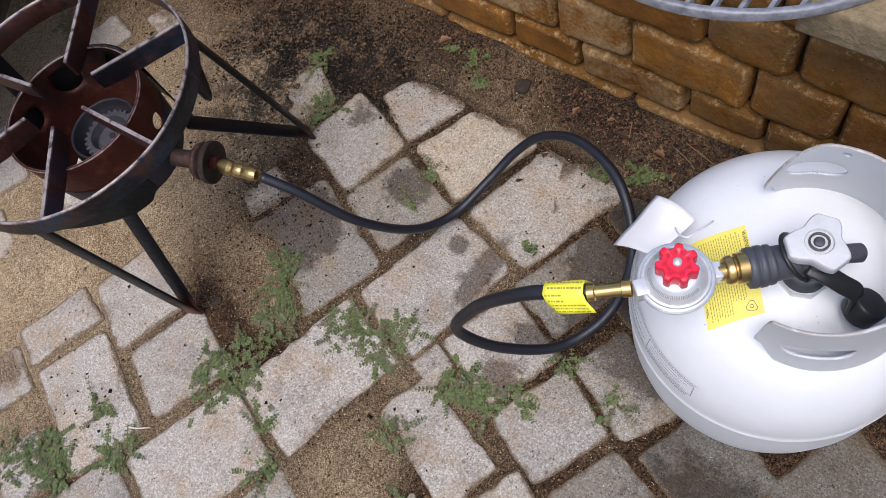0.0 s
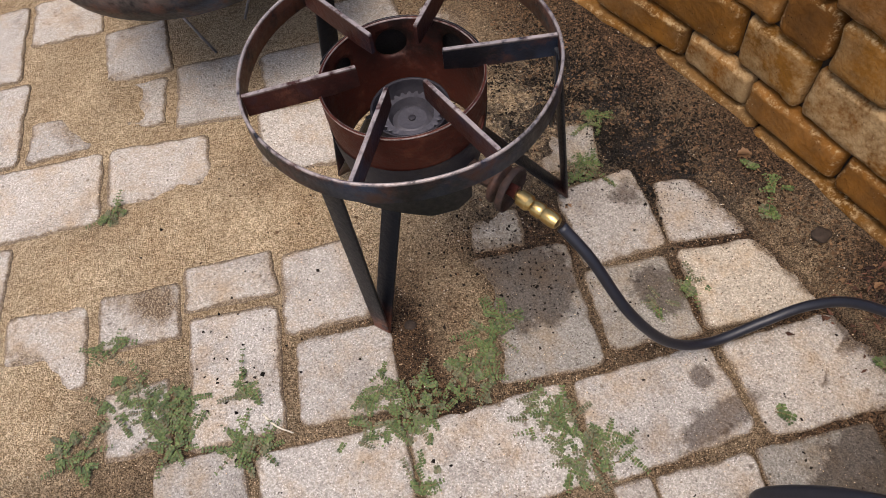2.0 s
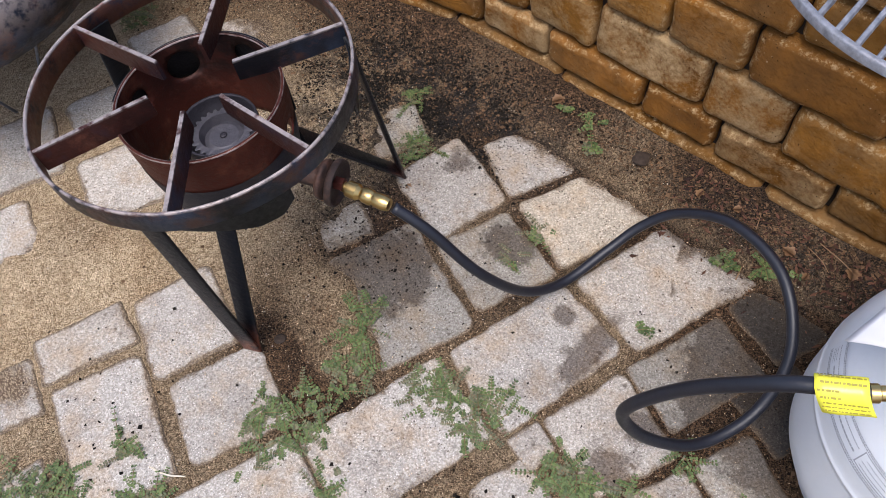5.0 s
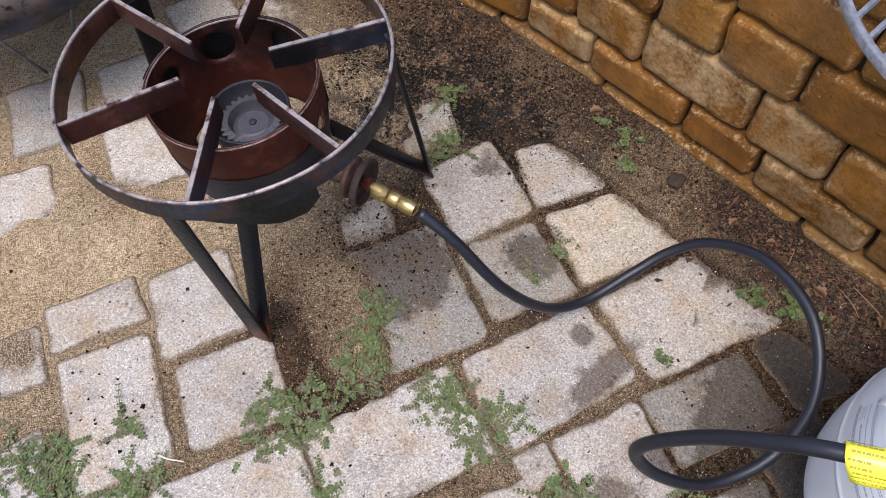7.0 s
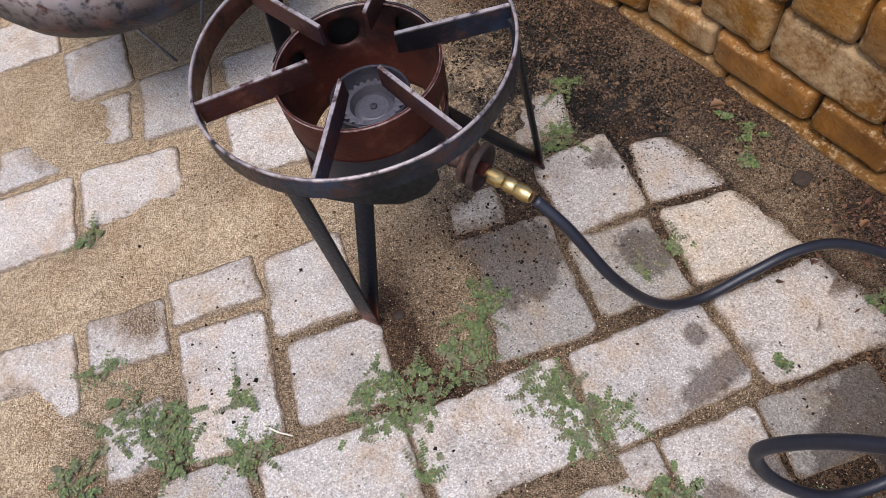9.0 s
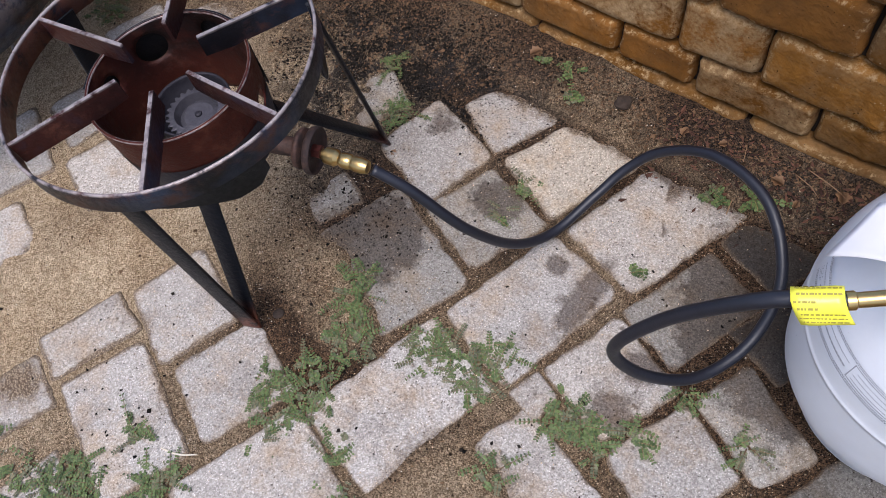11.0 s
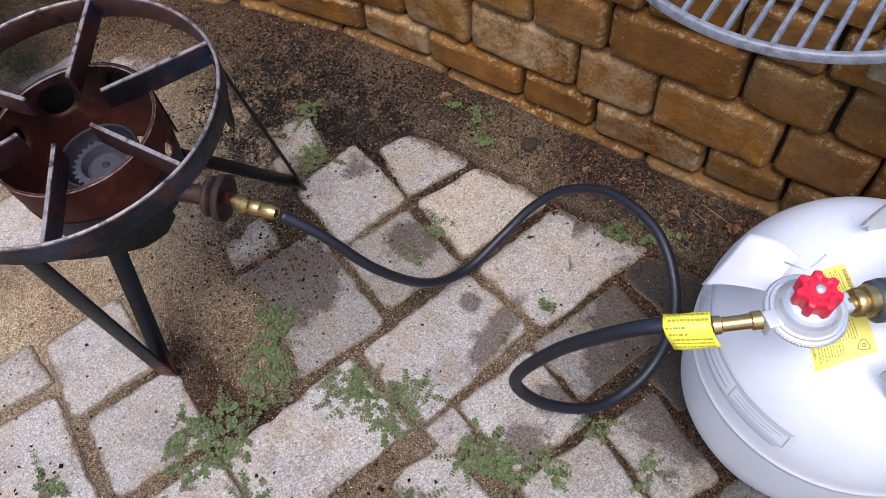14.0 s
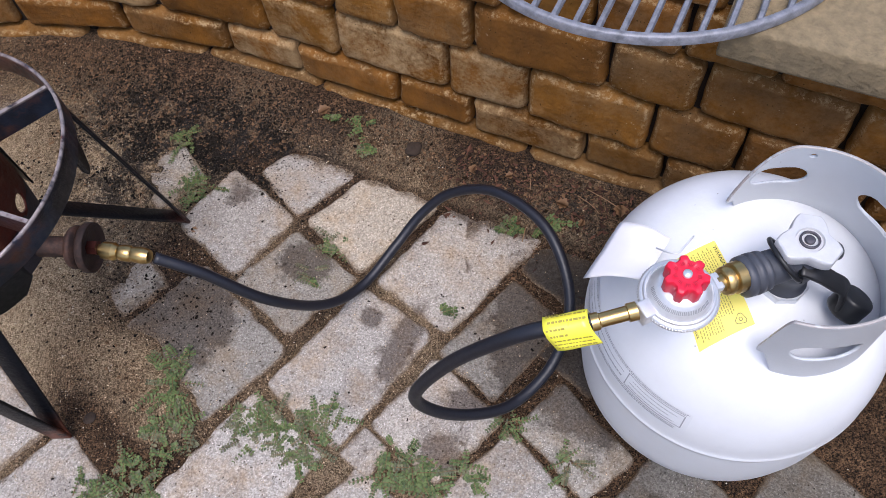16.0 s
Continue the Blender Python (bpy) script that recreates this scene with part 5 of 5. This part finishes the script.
            for k in range(4):
                q = s * rnd.uniform(0.45, 1.35) * (1.0 if name != "bark_mulch" or k % 2 else 0.35)
                b = t + k * 1.57 + rnd.uniform(-0.5, 0.5)
                verts.append((x + q * math.cos(b), y + q * math.sin(b), z + s * rnd.uniform(-0.2, 0.2)))
            verts.append((x, y, z + s * flat))
            verts.append((x, y, z - s * flat))
            for k in range(4):
                faces.append((o + k, o + (k + 1) % 4, o + 4))
                faces.append((o + (k + 1) % 4, o + k, o + 5))
        data = bpy.data.meshes.new(name)
        data.from_pydata(verts, [], faces)
        data.materials.append(material)
        tagged(new(name, data), label, "debris", kind="stuff")


build_litter()


# ---- retaining wall ----
COURSES = [
    (0.046, 0.112, [-0.602, -0.405, -0.271, -0.095, 0.030, 0.203, 0.316, 0.470]),
    (0.112, 0.204, [-0.520, -0.315, -0.188, -0.005, 0.115, 0.286, 0.400, 0.560]),
    (0.204, 0.292, [-0.470, -0.268, -0.178, -0.078, 0.038, 0.219, 0.333, 0.502]),
    (0.292, 0.369, [-0.36, -0.20, -0.08, 0.08, 0.195, 0.300, 0.407, 0.560]),
    (0.369, 0.412, [-0.30, -0.13, -0.01, 0.16, 0.335]),
]
PALE = {(0, 1): 0.75, (0, 4): 0.55, (1, 1): 0.7, (1, 2): 0.95, (1, 3): 0.85, (1, 4): 0.3, (2, 2): 0.35}


def block_mesh(w, h, depth, seed, soft=1.0):
    """A tumbled wall stone: a rounded, slightly swollen front on a plain back."""
    rnd = random.Random(seed)
    nx, nz = 16, 10
    radius = min(w, h) * rnd.uniform(0.09, 0.17) * soft
    bm = bmesh.new()
    layer = []
    off = rnd.uniform(0, 90)
    grid = {}
    for j in range(nz + 1):
        for i in range(nx + 1):
            u, v = 2 * i / nx - 1, 2 * j / nz - 1
            u, v = math.copysign(abs(u) ** 0.55, u), math.copysign(abs(v) ** 0.55, v)
            x, z = u * w / 2, v * h / 2
            # rounded outline
            ax, az = abs(x) - (w / 2 - radius), abs(z) - (h / 2 - radius)
            if ax > 0 and az > 0:
                d = math.hypot(ax, az)
                if d > radius:
                    x, z = math.copysign(w / 2 - radius + ax * radius / d, x), math.copysign(h / 2 - radius + az * radius / d, z)
            inset = min(w / 2 - abs(x), h / 2 - abs(z), radius - math.hypot(max(ax, 0), max(az, 0)) if ax > 0 and az > 0 else 9)
            roll = max(0.0, min(1.0, 1 - (inset + 0.0035 * n2(x + off, z, 45.0, 9.0)) / (0.0085 * soft)))
            y = 0.0095 * soft * roll ** 2 + 0.0035 * n2(x + off, z, 16.0) + 0.0018 * n2(x + off, z, 55.0)
            wob = 0.0028 * n2(x + off, z, 30.0, 5.0)
            grid[i, j] = bm.verts.new((x + wob, y, z + wob))
            layer.append(1.0 if 0.15 < roll < 0.8 else 0.0)
    for j in range(nz):
        for i in range(nx):
            bm.faces.new((grid[i, j], grid[i + 1, j], grid[i + 1, j + 1], grid[i, j + 1]))
    rim = [grid[i, 0] for i in range(nx + 1)] + [grid[nx, j] for j in range(1, nz + 1)] + [grid[i, nz] for i in range(nx - 1, -1, -1)] + [grid[0, j] for j in range(nz - 1, 0, -1)]
    back = [bm.verts.new((v.co.x, depth, v.co.z)) for v in rim]
    for k in range(len(rim)):
        n = (k + 1) % len(rim)
        bm.faces.new((rim[n], rim[k], back[k], back[n]))
    layer += [0.0] * len(back)
    data = mesh_of(bm, "block", M_BLOCK)
    data.attributes.new("edge", "FLOAT", "POINT").data.foreach_set("value", layer)
    return data


def build_wall():
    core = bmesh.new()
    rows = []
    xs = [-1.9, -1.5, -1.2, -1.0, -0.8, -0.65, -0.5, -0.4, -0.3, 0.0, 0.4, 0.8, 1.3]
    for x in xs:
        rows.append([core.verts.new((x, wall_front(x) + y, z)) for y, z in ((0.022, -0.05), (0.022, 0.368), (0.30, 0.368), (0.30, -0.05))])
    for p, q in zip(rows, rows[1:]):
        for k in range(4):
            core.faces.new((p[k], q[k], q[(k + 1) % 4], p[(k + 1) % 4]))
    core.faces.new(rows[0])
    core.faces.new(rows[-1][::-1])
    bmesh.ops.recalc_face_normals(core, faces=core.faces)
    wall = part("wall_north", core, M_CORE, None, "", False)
    tagged(wall, "retaining wall of tumbled ochre concrete blocks in open joints", "wall", kind="structure")
    rnd = random.Random(5)
    count = 0

    def lay(x0, x1, z0, z1, front, tint, bloom=0.3, depth=0.11, soft=1.0):
        nonlocal count
        count += 1
        gap = rnd.uniform(0.0040, 0.0068)
        ob = new("block", block_mesh(x1 - x0 - gap, z1 - z0 - gap, depth, 700 + count, soft))
        x = (x0 + x1) / 2
        slope = math.degrees(math.atan2(wall_front(x + 0.02) - wall_front(x - 0.02), 0.04))
        ob.matrix_basis = pose(x, wall_front(x) + front + rnd.uniform(-0.003, 0.003), (z0 + z1) / 2, rnd.uniform(-1.2, 1.2), rnd.uniform(-0.7, 0.7), slope + rnd.uniform(-1.0, 1.0))
        ob.parent = wall
        ob.color = (*tint, bloom)

    for row, (z0, z1, joints) in enumerate(COURSES):
        left = [joints[0]]
        while left[0] > -1.75:
            left.insert(0, left[0] - rnd.choice((0.125, 0.175, 0.195)))
        right = [joints[-1]]
        while right[-1] < 1.2 and row < 4:
            right.append(right[-1] + rnd.choice((0.115, 0.17)))
        full = left[:-1] + joints + right[1:]
        for k, (a, b) in enumerate(zip(full, full[1:])):
            inner = k - len(left) + 1
            bloom = PALE.get((row, inner), rnd.uniform(0.05, 0.3) if 0 <= inner < 7 else rnd.choice((0.1, 0.2, 0.3, 0.7)))
            g = rnd.uniform(0.85, 1.12)
            lay(a, b, z0, z1, 0.0, (g, g * rnd.uniform(0.95, 1.04), g), bloom)
    x = -1.8
    while x < 1.2:
        w = rnd.choice((0.22, 0.30, 0.36))
        lay(x, x + w, -0.05, 0.0455, -0.006, (0.78, 0.80, 0.80), 0.22)
        x += w
    for c in (0.5385, 0.9435):
        ob = new("cap_stone", mesh_of(box((-0.2005, 0, -0.0205), (0.2005, 0.36, 0.0205), 0.004, 2), "cap_stone", M_CAP))
        ob.matrix_basis = pose(c, wall_front(c) - 0.060, 0.3915)
        ob.parent = wall
    return wall


wall = build_wall()


# ---- pavers ----
def paver_mesh(w, l, seed, place):
    rnd = random.Random(seed)
    cx, cy = w / 2, l / 2
    r = min(w, l) * rnd.uniform(0.06, 0.13)
    skew = [(rnd.uniform(-0.005, 0.005), rnd.uniform(-0.005, 0.005)) for _ in range(4)]
    outline = []
    for q, (sx, sy) in enumerate(((1, 1), (-1, 1), (-1, -1), (1, -1))):
        for k in range(6):
            a = q * 90 + 90 * k / 5
            outline.append(Vector((sx * (cx - r) + r * math.cos(radians(a)) + skew[q][0], sy * (cy - r) + r * math.sin(radians(a)) + skew[q][1], 0)))
    dense = []
    for i, p in enumerate(outline):
        n = outline[(i + 1) % len(outline)]
        cuts = max(1, int((n - p).length / 0.009))
        dense += [p.lerp(n, k / cuts) for k in range(cuts)]
    off = rnd.uniform(0, 60)
    bm = bmesh.new()
    rings, rim = [], []
    for inset, z, dirt in ((-0.001, -0.030, 1.0), (0.0, -0.0065, 1.0), (0.0015, -0.0026, 0.9), (0.0040, -0.0007, 0.5), (0.009, 0.0, 0.22), (0.018, 0.0003, 0.0), (0.027, 0.0003, 0.0), (0.036, 0.0003, 0.0), (0.045, 0.0003, 0.0), (0.054, 0.0003, 0.0), (0.063, 0.0003, 0.0)):
        ring = []
        for p in dense:
            d = p.normalized()
            wob = 0.0042 * n2(p.x + off, p.y, 34.0) + 0.0020 * n2(p.x + off, p.y, 95.0) + 0.0012 * n2(p.x + off, p.y, 240.0)
            q = p - d * (min(inset, p.length * 0.72) + wob * (1.0 if inset < 0.006 else 0.3))
            ring.append(bm.verts.new((q.x, q.y, z + (0.0010 * n2(q.x + off, q.y, 28.0) if z > -0.004 else 0))))
            rim.append(dirt)
        rings.append(ring)
    n = len(dense)
    for a, b in zip(rings, rings[1:]):
        for i in range(n):
            bm.faces.new((a[i], a[(i + 1) % n], b[(i + 1) % n], b[i]))
    c = bm.verts.new((0, 0, 0.0004))
    rim.append(0.0)
    for i in range(n):
        bm.faces.new((rings[-1][i], rings[-1][(i + 1) % n], c))
    data = mesh_of(bm, "paver", M_PAVER)
    buried = 1.0 if place.translation.x < -0.33 else 0.62
    data.attributes.new("rim", "FLOAT", "POINT").data.foreach_set("value", [v * buried for v in rim])
    sandy, stain, soil = [], [], []
    for v in data.vertices:
        q = place @ v.co
        sandy.append(min(1.0, max(0.0, heap_at(q.x, q.y) * 120 - 0.12)))
        stain.append(stain_at(q.x, q.y))
        soil.append(soil_at(q.x, q.y))
    data.attributes.new("sandy", "FLOAT", "POINT").data.foreach_set("value", sandy)
    data.attributes.new("soil", "FLOAT", "POINT").data.foreach_set("value", soil)
    data.attributes.new("stain", "FLOAT", "POINT").data.foreach_set("value", stain)
    return data


def build_pavement():
    pavement = thing("pavement", (0, 0, 0), "weathered grey-tan concrete pavers laid loosely in sand", "pavement", kind="structure")
    rnd = random.Random(8)
    for k, (x, y, w, l, turn, tone) in enumerate(STONES):
        place = pose(x, y, rnd.uniform(-0.0012, 0.0012), rnd.uniform(-0.35, 0.35), rnd.uniform(-0.35, 0.35), turn)
        ob = new("paver", paver_mesh(w, l, 40 + k, place))
        ob.matrix_basis = place
        ob.parent = pavement
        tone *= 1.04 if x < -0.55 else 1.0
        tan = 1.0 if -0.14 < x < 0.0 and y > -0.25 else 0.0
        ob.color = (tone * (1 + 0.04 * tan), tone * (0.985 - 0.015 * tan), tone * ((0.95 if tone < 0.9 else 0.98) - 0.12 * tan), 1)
    return pavement


pavement = build_pavement()
